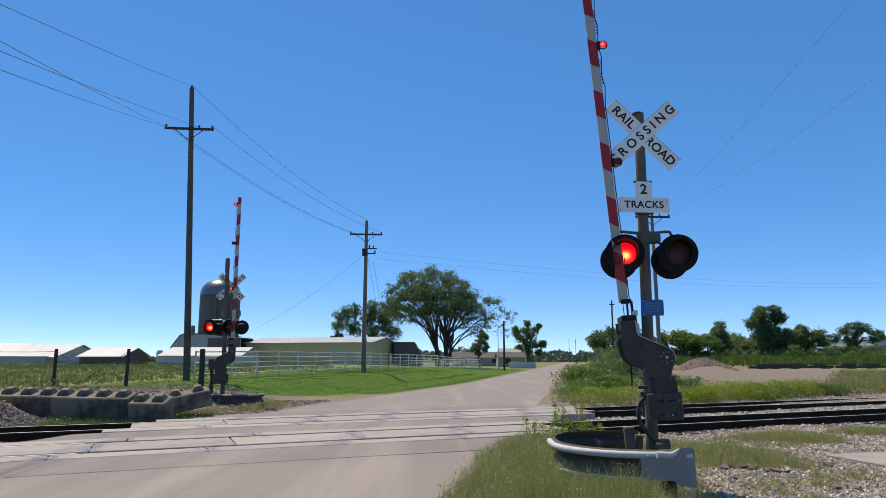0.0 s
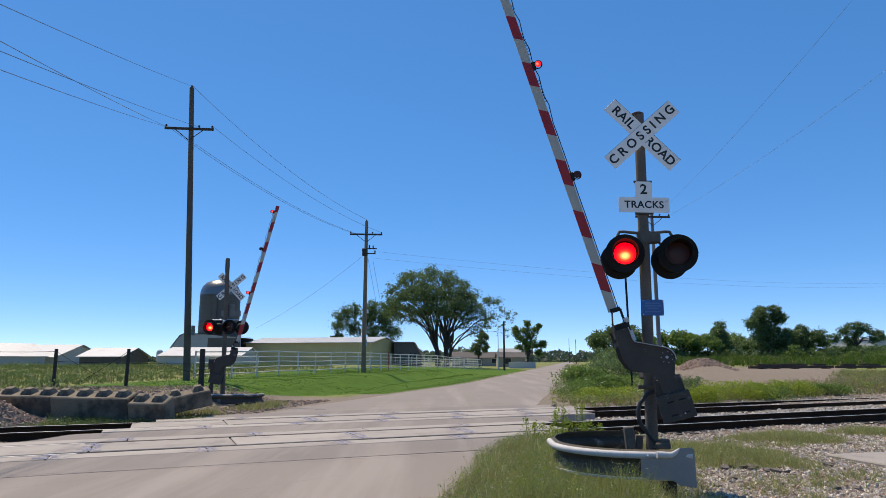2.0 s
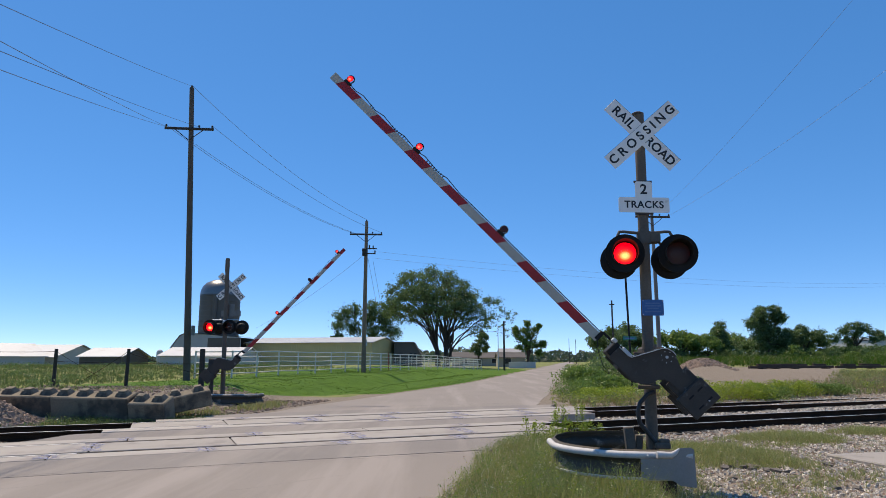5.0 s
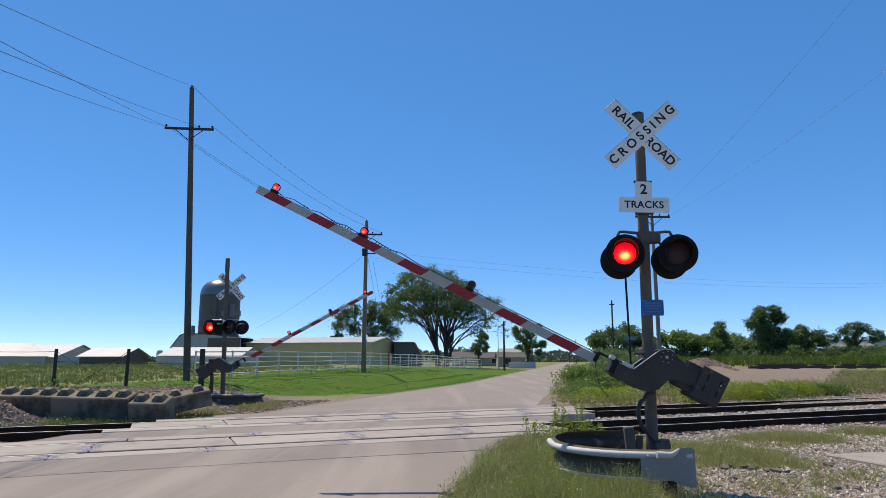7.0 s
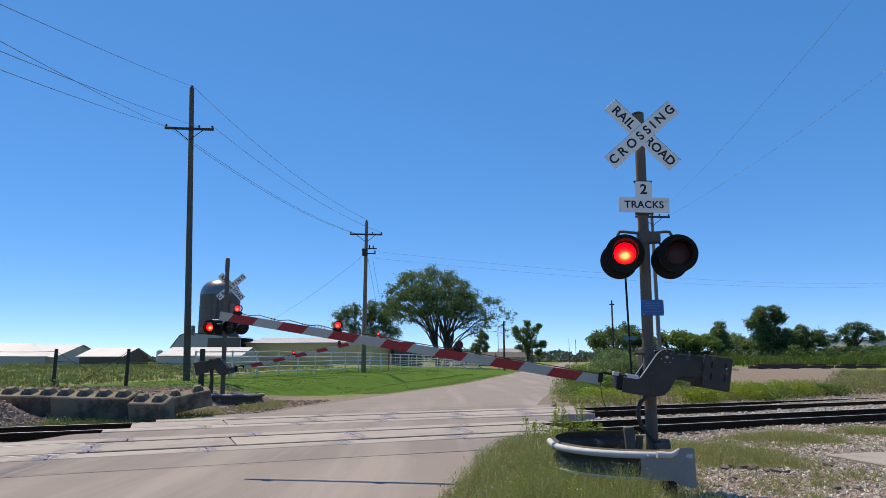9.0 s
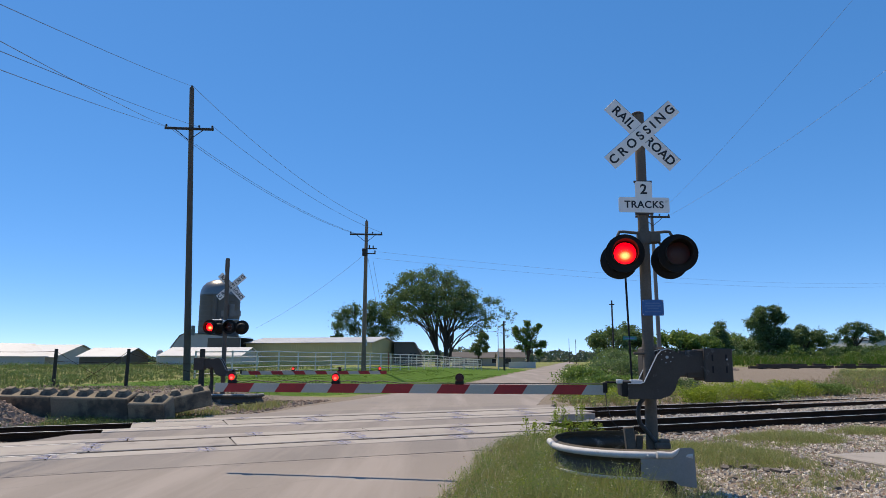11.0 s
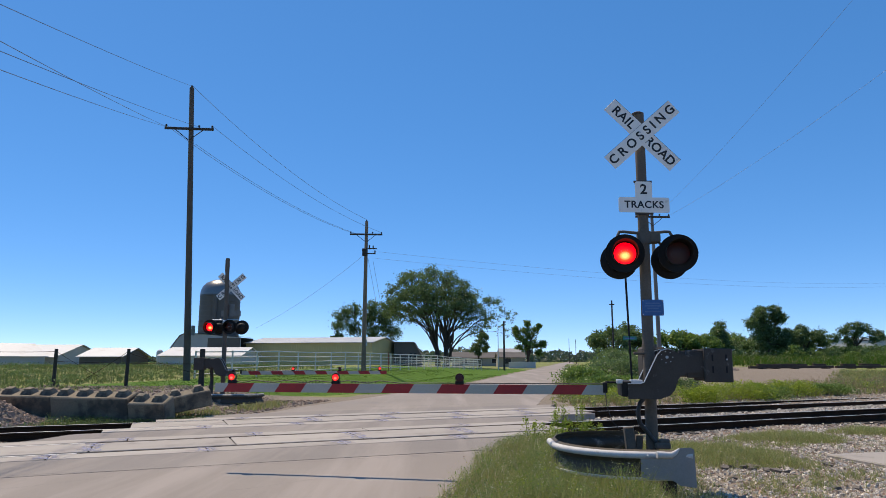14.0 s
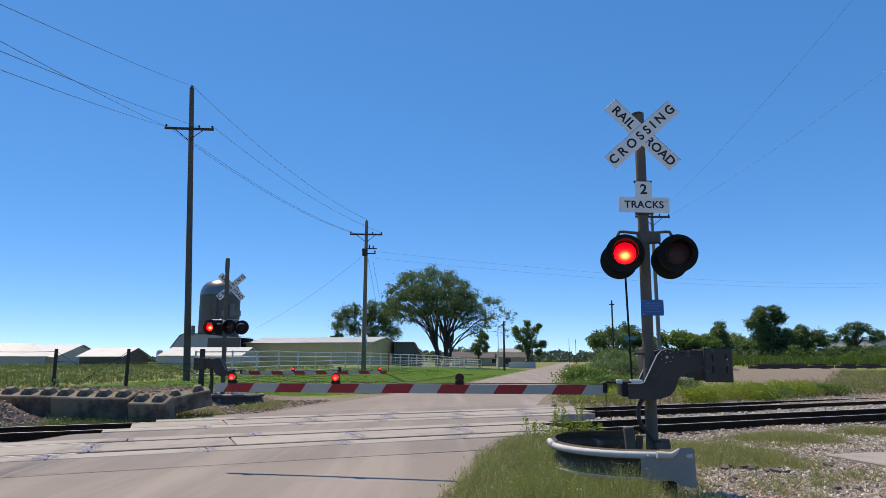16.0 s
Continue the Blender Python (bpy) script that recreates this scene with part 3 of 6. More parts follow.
def near_signal():
    sg = thing("crossing_signal", pose(2.89, 9.3, -0.22), "grey railroad crossing signal mast with crossbuck and red flashing lamps", "railroad signal", "crossing signals")
    Z = 0.22
    # mast, leaning a little
    part("mast", M().tube([(-0.03, 0, 0.42), (0.02, 0, 5.4)], [0.083, 0.072], 20), MAST_PAINT, sg, smooth=True)
    part("mast_cap", M().lathe([(0.079, 0), (0.081, 0.03), (0.06, 0.045), (0.0, 0.05)], 20, pose(0, 0, 5.37)), GATE_GREY, sg, smooth=True)
    part("foundation", M().box(0.36, 0.36, 0.9, pose(0, 0, -0.12), 0.02), WOOD_DARK, sg, "dark stained footing")
    part("base_casting", M().lathe([(0.17, 0.32), (0.17, 0.36), (0.11, 0.4), (0.095, 0.55), (0.085, 0.56)], 20), MAST_PAINT, sg, smooth=True)
    crossbuck(sg, 0.025, -0.092, 4.82 + Z)
    # tracks sign: upright tab over a wide plate
    def rounded(cx, cz, hw, hh, r):
        pts = []
        for qx, qz, a0 in ((1, 1, 0), (-1, 1, 90), (-1, -1, 180), (1, -1, 270)):
            for k in range(5):
                a = radians(a0 + 22.5 * k)
                pts.append((cx + qx * (hw - r) + r * math.cos(a), cz + qz * (hh - r) + r * math.sin(a)))
        return pts
    t = part("tracks_sign", M().plate(rounded(0, 0, 0.365, 0.112, 0.03), 0.004), WHITE_SIGN, sg, "white plate reading the number of tracks", pose(0.0, -0.096, 3.765 + Z, 0, 1.0, 0))
    part("number_tab", M().plate(rounded(0, 0, 0.122, 0.125, 0.03), 0.004, pose(0, 0.002, 0.222)), WHITE_SIGN, t)
    lettering("TRACKS", 0.145, pose(0, -0.004, 0.0, 90, 0, 0), t, spacing=1.08)
    lettering("2", 0.2, pose(0, -0.0025, 0.225, 90, 0, 0), t)
    for z in (3.64, 4.11):
        part("sign_clamp", M().lathe([(0.088, -0.02), (0.088, 0.02)], 18, pose(0, 0, z + Z)).box(0.26, 0.02, 0.03, pose(0, -0.085, z + Z)), GATE_GREY, sg)
    # lamp cross arm
    xa = part("lamp_crossarm", M().lathe([(0.1, -0.09), (0.1, 0.09)], 20, pose(0.0, 0, 3.3 + Z)).box(0.22, 0.16, 0.15, pose(0.12, 0.02, 3.3 + Z), 0.02), MAST_PAINT, sg, smooth=True)
    for sx in (-1, 1):
        x0 = 0.38 * sx
        part("conduit", M().tube([(0.05 * sx, -0.03, 3.36 + Z), (0.3 * sx, -0.03, 3.385 + Z), (0.36 * sx, -0.04, 3.38 + Z), (0.385 * sx, -0.05, 3.33 + Z), (0.385 * sx, -0.05, 3.22 + Z)], 0.022, 10), MAST_PAINT, xa, smooth=True)
        part("conduit", M().tube([(0.05 * sx, 0.05, 3.26 + Z), (0.24 * sx, 0.08, 3.25 + Z), (0.3 * sx, 0.1, 3.2 + Z)], 0.02, 10), MAST_PAINT, xa, smooth=True)
    for x, lit in ((-0.325, "L"), (0.425, "R")):
        lamp_unit(sg, x, -0.16, 3.05 + Z, -13, FLASHERS, lit)
    for x in (-0.305, 0.44):
        lamp_unit(sg, x, 0.25, 3.0 + Z, 176, None, "L")
    # blue notice plate with its print as bars
    b = part("notice_plate", M().plate(rounded(0, 0, 0.152, 0.112, 0.018), 0.004), BLUE_SIGN, sg, "small blue notice plate", pose(0.05, -0.09, 2.29 + Z))
    for z, w in ((0.06, 0.2), (0.025, 0.23), (-0.01, 0.16), (-0.055, 0.22)):
        part("print_bar", M().box(w, 0.002, 0.018, pose(0.0, -0.003, z)), PALE_BLUE, b)
    for x in (-0.135, 0.135):
        for z in (-0.095, 0.095):
            part("bolt", M().tube([(x, -0.006, z), (x, 0, z)], 0.007, 6), GALV, b)
    # gate mechanism box behind the plates, junction post and hose
    part("gate_mechanism", M().box(0.34, 0.28, 0.46, pose(0.14, 0.36, 1.52 + Z), 0.03), GATE_GREY, sg, "grey gate motor box")
    part("clamp", M().lathe([(0.1, -0.03), (0.1, 0.03)], 18, pose(0, 0, 1.2 + Z)).box(0.3, 0.05, 0.05, pose(-0.06, -0.09, 1.2 + Z), 0.01), MAST_PAINT, sg)
    part("clamp", M().lathe([(0.1, -0.03), (0.1, 0.03)], 18, pose(0, 0, 1.75 + Z)).box(0.26, 0.05, 0.04, pose(-0.1, -0.02, 1.66 + Z), 0.01), MAST_PAINT, sg)
    part("hose", M().tube([(0.0, -0.11, 1.14 + Z), (-0.1, -0.12, 1.1 + Z), (-0.21, -0.14, 0.99 + Z), (-0.245, -0.14, 0.86 + Z), (-0.22, -0.13, 0.72 + Z),
                           (-0.12, -0.12, 0.6 + Z), (-0.02, -0.12, 0.47 + Z), (0.0, -0.11, 0.33 + Z)], 0.03, 10), CABLE, sg, "black rubber hose", smooth=True)
    part("conduit_post", M().box(0.13, 0.1, 0.44, pose(-0.32, 0.03, 0.44 + Z, 0, -5, 0), 0.012).box(0.1, 0.08, 0.3, pose(-0.2, 0.06, 0.4 + Z, 0, 7, 0), 0.012), MAST_PAINT, sg, "weathered grey stub post")
    part("bolt_block", M().box(0.2, 0.16, 0.08, pose(0.06, -0.14, 0.43 + Z), 0.015).box(0.13, 0.1, 0.05, pose(0.09, -0.14, 0.49 + Z), 0.01), MAST_PAINT, sg)
    return sg


near_signal()


LEADS = []


def gate(at, label, length, flash, detail):
    """The swinging gate about its pivot: two side plates, counterweights, the striped arm, lamps and cable."""
    g = thing("crossing_gate", at, label, "crossing gate", "crossing gates")
    outline = [(-0.52, -0.35), (-0.52, -0.55), (-0.12, -0.55), (0.02, -0.5), (0.08, -0.43), (0.13, -0.29), (0.18, -0.235), (0.26, -0.21), (0.5, -0.2),
               (0.5, 0.03), (0.22, 0.03), (0.14, 0.06), (0.06, 0.1), (0.0, 0.107), (-0.07, 0.085), (-0.125, 0.03), (-0.31, -0.33), (-0.36, -0.35)]
    for y in (-0.19, 0.42):
        p = part("side_plate", M().plate(outline, 0.014, pose(0, y, 0)), GATE_GREY, g, "grey steel gate support plate")
        # upper edges only: light falling on them is put in as bright zinc colour
        rim = M()
        for k in ((12, 13), (13, 14), (14, 15), (15, 16), (16, 17), (17, 0)):
            (xa, za), (xb, zb) = outline[k[0]], outline[k[1]]
            ln, an = math.hypot(xb - xa, zb - za), math.degrees(math.atan2(zb - za, xb - xa))
            rim.box(ln, 0.05, 0.008, pose((xa + xb) / 2, y - 0.012, (za + zb) / 2 + 0.002, 0, -an, 0))
        part("plate_flange", rim, GALV, p, "steel plate edge coloured bright as if lit")
        for k in range(7):
            a = radians(360 / 7 * k)
            part("bolt", M().tube([(0.075 * math.cos(a), y - 0.016, 0.075 * math.sin(a)), (0.075 * math.cos(a), y, 0.075 * math.sin(a))], 0.007, 6), GALV, p)
        part("hub", M().lathe([(0.0, 0.01), (0.02, 0.01), (0.02, 0.0)], 16, pose(0, y - 0.006, 0, 90, 0, 0)), GALV, p)
    part("pivot_shaft", M().tube([(0, -0.2, 0), (0, 0.43, 0)], 0.03, 12), GATE_GREY, g)
    for y, face in ((-0.22, -1), (0.45, 1)):
        w = part("counterweight", M().box(0.35, 0.075, 0.435, pose(0.635, y, -0.105, 0, 0.8, 0), 0.01), GATE_GREY, g, "slab counterweight of grey cast iron")
        for x in (0.56, 0.73):
            for z in (-0.01, -0.16):
                part("slot", M().box(0.02, 0.004, 0.085, pose(x, y - 0.0385, z)), BLACK, w)
        part("bolt", M().tube([(0.74, y - 0.05, -0.03), (0.74, y - 0.03, -0.03)], 0.012, 6), GALV, w)
        part("counterweight_step", M().box(0.25, 0.06, 0.36, pose(0.375, y - face * 0.08, -0.09, 0, 0.8, 0), 0.008), GATE_GREY, w)
    part("arm_bracket", M().box(0.2, 0.58, 0.2, pose(-0.5, 0.115, -0.42), 0.01).box(0.2, 0.06, 0.03, pose(-0.7, 0.04, -0.34), 0.004)
         .box(0.06, 0.08, 0.14, pose(-0.8, 0.04, -0.41), 0.006), BLACK, g, "dark arm socket")
    if detail:
        LEADS.append(part("lamp_lead", M().tube([(0, 0, 0), (0.01, -0.02, -0.19), (0.07, -0.02, -0.39), (0.16, -0.02, -0.49)], 0.005, 6), CABLE, g, "thin hanging lamp lead",
                          pose(-0.8, 0.0, -0.46)))
    clamp = M()
    for x, w in ((-0.4, 0.15), (-0.62, 0.07)):
        clamp.box(w, 0.2, 0.05, pose(x, -0.08, -0.325), 0.006)
    part("clamp", clamp, GALV, g, "bare zinc clamp plates")
    # arm in bands of red and white with slanted ends, made of separate boards
    x0, yb, zt, zb = 0.79, 0.04, -0.378, -0.508
    band, k, x = 0.405, 0, x0
    slant = 0.085
    while x < length - 0.01:
        nx = min(x + (0.25 if k == 0 else band), length)
        a0 = 0 if k == 0 else slant
        a1 = 0 if nx >= length else slant
        o = [(-x, zt), (-x - a0, zb), (-nx - a1, zb), (-nx, zt)]
        part("arm_band", M().plate(o, 0.038, pose(0, yb, 0)), ARM_WHITE if k % 2 == 0 else ARM_RED, g,
             "white reflective band" if k % 2 == 0 else "red reflective band")
        x, k = nx, k + 1
    # seam at mid height, cable and clips on the top edge
    cab = M()
    pts, xx = [], x0
    i = 0
    while xx < length - 0.2:
        pts.append((-xx, yb - 0.005 + random.uniform(-0.01, 0.01), zt + 0.012 + (0.016 * (i % 3) if xx > length * 0.55 else 0.004)))
        xx += 0.16
        i += 1
    cab.tube(pts, 0.007, 6)
    if detail:
        for a in range(34):
            c = length * 0.62 + a * 0.05
            if (a // 8) % 2 == 0:
                cab.lathe([(0.018, -0.004), (0.018, 0.004)], 8, pose(-c, yb, zt + 0.018, 0, 90, 0))
    part("cable", cab, CABLE, g, "thin black lamp cable")
    # lamps on the arm
    for x, lit in ((-length + 0.27, "on"), (-length * 0.711, "L" if flash == "near" else "R"), (-length * 0.431, "R" if flash == "near" else "L")):
        lm = part("arm_lamp", M().box(0.12, 0.07, 0.05, pose(0, 0, 0.02), 0.006).lathe([(0.062, -0.03), (0.064, 0.0), (0.058, 0.02), (0.04, 0.03)], 20, pose(0, 0.005, 0.09, -90, 0, 0)),
                  BLACK, g, "small red arm lamp in a black ring", pose(x, yb, zt, 0, 0, 0 if flash == "near" else 180), True)
        d = M().lathe([(0.0, 0.012), (0.032, 0.011), (0.049, 0.003), (0.049, -0.003), (0.032, -0.011), (0.0, -0.012)], 20, pose(0, 0, 0, 90, 0, 0)).mesh("lamp_insert")
        d.materials.append(GLOW_SMALL)
        d.materials.append(LAMP_RED_OFF)
        for q in d.polygons:
            q.material_index = 0 if q.center.y < -0.0031 else 1
        turned = pose(0, -0.03, 0.09)
        ins = part("lamp_insert", d, None, lm, "red lamp with a burning and a dark face", turned, True)
        if lit == "on":
            ins.matrix_basis = turned
        else:
            FLASHERS.append((ins, lit, turned))
    return g


NEAR_AT = (3.01, 9.05, 1.604)
FAR_AT = (-8.25, 24.55, 1.53)
gate_near = gate(pose(*NEAR_AT, 0, 0, -9), "red and white striped crossing gate arm with grey counterweights", 6.53, "near", True)
gate_far = gate(pose(*FAR_AT, 0, 0, 0), "far red and white crossing gate arm with red lamps", 6.2, "far", False)


def far_signal():
    sg = thing("crossing_signal", pose(-8.15, 24.9, 0.1), "grey crossing signal mast across the tracks with crossbuck and red lamps", "railroad signal", "crossing signals")
    Z = -0.1
    part("mast", M().tube([(-0.02, 0, 0), (-0.1, 0, 5.4 + Z)], [0.085, 0.075], 16), MAST_PAINT, sg, smooth=True)
    part("mast_cap", M().box(0.14, 0.14, 0.5, pose(-0.1, 0, 5.12 + Z), 0.02), MAST_PAINT, sg)
    crossbuck(sg, 0.06, 0.11, 4.32 + Z)
    part("tracks_sign", M().box(0.74, 0.005, 0.22, pose(0.1, 0.1, 3.3 + Z)).box(0.25, 0.005, 0.25, pose(0.1, 0.1, 3.53 + Z)), SIGN_BACK, sg, "bare metal back of a sign plate")
    part("lamp_crossarm", M().tube([(-0.55, 0, 3.05 + Z), (0.45, 0, 3.05 + Z)], 0.03, 8).box(0.2, 0.2, 0.3, pose(-0.04, 0, 2.9 + Z), 0.02), GALV, sg)
    for x, lit in ((-0.56, "L"), (0.16, "R")):
        lamp_unit(sg, x, -0.2, 2.78 + Z, 0, FLASHERS, lit)
    for x in (-0.36, 0.5):
        lamp_unit(sg, x, 0.22, 2.78 + Z, 180, None, "L")
    part("gate_mechanism", M().box(0.34, 0.3, 0.4, pose(-0.3, -0.28, 1.42 + Z), 0.03), GATE_GREY, sg, "grey gate motor box")
    part("mechanism_stand", M().tube([(-0.42, -0.2, 1.25 + Z), (-0.38, -0.2, 0.9 + Z), (-0.4, -0.2, 0.3 + Z)], [0.07, 0.06, 0.09], 10), GATE_GREY, sg)
    part("foundation", M().box(0.5, 0.5, 0.4, pose(0, 0, 0), 0.02), BLOCK, sg)


far_signal()


def guardrail(name, at, label, outline, bright_from, z0, h):
    """A guardrail bent round the mast, of a two-wave steel profile."""
    g = thing(name, at, label, "guardrail")
    prof = [(0.03, 0.0), (0.08, 0.02), (0.075, 0.055), (0.0, 0.115), (-0.012, 0.15), (0.0, 0.185), (0.085, 0.235), (0.08, 0.27), (0.0, 0.325)]
    k = h / 0.31
    vs, fs = [], []
    pts = [Vector(p) for p in outline]
    for i, p in enumerate(pts):
        d = (pts[min(i + 1, len(pts) - 1)] - pts[max(i - 1, 0)]).normalized()
        nrm = Vector((d.y, -d.x))
        for q, z in prof:
            o = p + nrm * q
            vs.append((o.x, o.y, z0 + z * k))
    w = len(prof)
    for i in range(len(pts) - 1):
        for j in range(w - 1):
            fs.append((i * w + j, i * w + j + 1, (i + 1) * w + j + 1, (i + 1) * w + j))
    # the body's dark colour holds the shade below the upper edge
    rail = part("rail", M().add(vs, fs), GUARD_SHADED, g, "bent galvanised two-wave rail", smooth=True)
    so = rail.modifiers.new("thickness", "SOLIDIFY")
    so.thickness = 0.005
    # bright tubes added where the waves of the rail catch the sun
    for z, q, r in ((0.272, 0.07, 0.042), (0.02, 0.07, 0.02)) if bright_from else ((0.3, 0.03, 0.02),):
        line = []
        for i, p in enumerate(pts):
            if i < bright_from:
                continue
            d = (pts[min(i + 1, len(pts) - 1)] - pts[max(i - 1, 0)]).normalized()
            line.append((p.x + d.y * q, p.y - d.x * q, z0 + z * k))
        part("sunlit_edge", M().tube(line, r, 10), RAIL_EDGE_SUNLIT, g, "edge of the rail coloured bright as if sunlit", smooth=True)
    return g


def near_guard():
    c = []
    for k in range(24):
        a = radians(180 - 8 + 118 * k / 23)
        c.append((0.92 + 1.0 * math.cos(a) * 1.0, 0.82 + 0.95 * math.sin(a)))
    c = [(1.35, 2.0), (0.9, 2.02), (0.5, 1.98), (0.2, 1.8), (0.02, 1.5), (-0.06, 1.2)] + c[2:-4] + [(1.2, -0.14), (1.34, -0.16)]
    g = guardrail("guardrail", pose(1.62, 8.3, -0.2), "curved galvanised guardrail bent round the signal mast", c, 5, 0.36, 0.33)
    # flared end piece
    o = [(0.84, 0.62), (1.22, 0.62), (1.31, 0.74), (1.44, 0.745), (1.475, 0.72), (1.485, 0.29), (1.3, 0.31), (1.2, 0.375), (0.94, 0.38), (0.84, 0.41)]
    part("end_piece", M().plate(o, 0.006, pose(-0.13, -0.255, 0.0)), GUARD_END, g, "flat flared galvanised end piece")
    # added lip carries the painted sunlit band on to the end
    part("sunlit_lip", M().tube([(0.9, -0.262, 0.665), (1.07, -0.268, 0.66), (1.12, -0.268, 0.69), (1.17, -0.264, 0.735)], [0.042, 0.038, 0.026, 0.008], 10), RAIL_EDGE_SUNLIT, g,
         "lip at the end of the rail coloured bright as if sunlit", smooth=True)
    for x in (0.8, 0.98):
        part("bolt", M().tube([(x, -0.285, 0.65), (x, -0.24, 0.65)], 0.014, 8), GALV, g)
    part("post", M().box(0.17, 0.16, 0.8, pose(1.08, -0.06, 0.2), 0.015), WOOD_DARK, g, "dark timber guardrail post")
    part("post", M().box(0.17, 0.16, 0.8, pose(0.1, 1.3, 0.2), 0.015), WOOD_DARK, g, "dark timber guardrail post")


near_guard()
fg = guardrail("guardrail", pose(-8.9, 23.6, 0.0), "weathered guardrail round the far signal mast",
               [(-0.2, 1.2), (-0.3, 0.6), (-0.1, 0.1), (0.5, -0.05), (1.4, -0.1), (2.0, -0.1), (2.3, 0.1), (2.4, 0.6)], 0, 0.05, 0.32)
for x in (0.1, 0.9, 1.7):
    part("post", M().box(0.15, 0.15, 0.5, pose(x, 0.1, 0.12), 0.015), WOOD_DARK, fg, "dark timber guardrail post")


# ---------------------------------------------------------------- poles and wires
def insulator(parent, x, y, z):
    part("insulator", M().lathe([(0.02, -0.06), (0.02, 0.02), (0.055, 0.03), (0.06, 0.07), (0.045, 0.1), (0.05, 0.13), (0.0, 0.16)], 10, pose(x, y, z)), WOOD_DARK, parent, "brown insulator", smooth=True)


def utility_pole(x, y, z, top, r, arm_z, arm_w, lean, arm_turn, label, material, second=None):
    p = thing("utility_pole", pose(x, y, z), label, "utility pole", "utility poles")
    hgt = top - z
    part("shaft", M().tube([(0, 0, -0.3), (lean * 0.35, 0, hgt * 0.35), (lean, 0, hgt)], [r, r * 0.9, r * 0.66], 14), material, p, smooth=True)
    a = part("crossarm", M().box(arm_w, 0.1, 0.13, None, 0.01), WOOD_DARK, p, "dark timber crossarm", pose(lean * 0.9, -0.17, arm_z - z, 0, 0, arm_turn))
    for sx in (-1, 1):
        part("brace", M().tube([(sx * arm_w * 0.3, 0, -0.03), (0.03 * sx, 0.02, -0.62)], 0.022, 6), WOOD_DARK, a)
        for f in (0.47, 0.2) if sx > 0 else (0.47,):
            insulator(a, sx * arm_w * f, 0, 0.07)
    insulator(p, lean, 0, hgt)
    return p


p1 = utility_pole(-13.0, 34.0, 0.3, 16.25, 0.18, 13.85, 2.55, -0.75, 6, "tall dark wooden utility pole with one crossarm", WOOD_TALL)
part("riser_box", M().box(0.16, 0.14, 0.5, pose(0.2, -0.14, 2.75), 0.02), PALE_POLE, p1, "grey metal riser box")
p2 = utility_pole(-6.2, 52.0, 0.3, 12.6, 0.19, 11.5, 2.6, 0.03, 4, "weathered wooden utility pole with crossarm and line hardware", WOOD_POLE)
part("hardware", M().box(0.35, 0.2, 0.6, pose(-0.08, -0.2, 9.75), 0.03).box(0.9, 0.08, 0.08, pose(0.45, -0.1, 10.05)).box(0.8, 0.08, 0.08, pose(0.4, -0.1, 9.65))
     .tube([(0.3, -0.1, 10.0), (0.3, -0.1, 10.35)], 0.05, 8).tube([(0.6, -0.1, 10.0), (0.6, -0.1, 10.3)], 0.05, 8)
     .tube([(0.75, -0.1, 9.6), (0.75, -0.1, 9.9)], 0.05, 8), WOOD_DARK, p2, "dark line switches")
part("meter_box", M().box(0.12, 0.12, 0.5, pose(0.2, -0.05, 2.6), 0.02), GALV, p2)
utility_pole(15.0, 46.0, -0.1, 11.95, 0.16, 11.62, 2.5, -0.05, 3, "pale grey utility pole with a short crossarm", PALE_POLE)


def thin_pole(x, y, z, top, r, label, material, name="utility_pole"):
    p = thing(name, pose(x, y, z), label, "utility pole", "distant poles")
    part("shaft", M().tube([(0, 0, -0.3), (0, 0, top - z)], [r, r * 0.7], 10), material, p, smooth=True)
    return p


q = thin_pole(9.2, 100, 0, 7.4, 0.17, "distant dark wooden pole by the road", WOOD_DARK)
part("fitting", M().box(0.5, 0.2, 0.15, pose(0.1, -0.1, 7.2), 0.02), WOOD_DARK, q)
q = thin_pole(8.4, 101, 0, 6.6, 0.06, "thin pale distant pole", GALV)
q = thin_pole(20.55, 80, 0, 8.7, 0.13, "thin distant wooden pole", WOOD_DARK)
part("fitting", M().box(0.6, 0.12, 0.12, pose(0, 0, 8.2), 0.02), WOOD_DARK, q)
for x, y, t in ((52, 260, 9.5), (57, 300, 11), (66, 330, 9)):
    thin_pole(x, y, 0, t, 0.14, "far wooden pole near the horizon", WOOD_DARK)

st = thing("street_sign", pose(9.75, 34.5, -0.15), "green street name sign on a dark thin post", "street sign")
part("post", M().tube([(0, 0, -0.2), (-0.1, 0, 6.1)], 0.055, 10), BLACK, st, smooth=True)
part("name_blade", M().box(0.75, 0.01, 0.2, pose(-0.03, -0.04, 2.82, 0, 0, 10), 0.004), TEAL_SIGN, st, "green name blade")
part("print_bar", M().box(0.5, 0.002, 0.07, pose(-0.03, -0.048, 2.82, 0, 0, 10)), PALE_BLUE, st)


def wire(a, b, sag, r, label="thin overhead power line wire"):
    a, b = Vector(a), Vector(b)
    pts = []
    for k in range(25):
        t = k / 24
        p = a.lerp(b, t)
        p.z -= sag * 4 * t * (1 - t)
        pts.append(p)
    ob = part("power_line", M().tube(pts, r, 6), WIRE, None, smooth=True)
    return tagged(ob, label, "power line", "overhead wires")


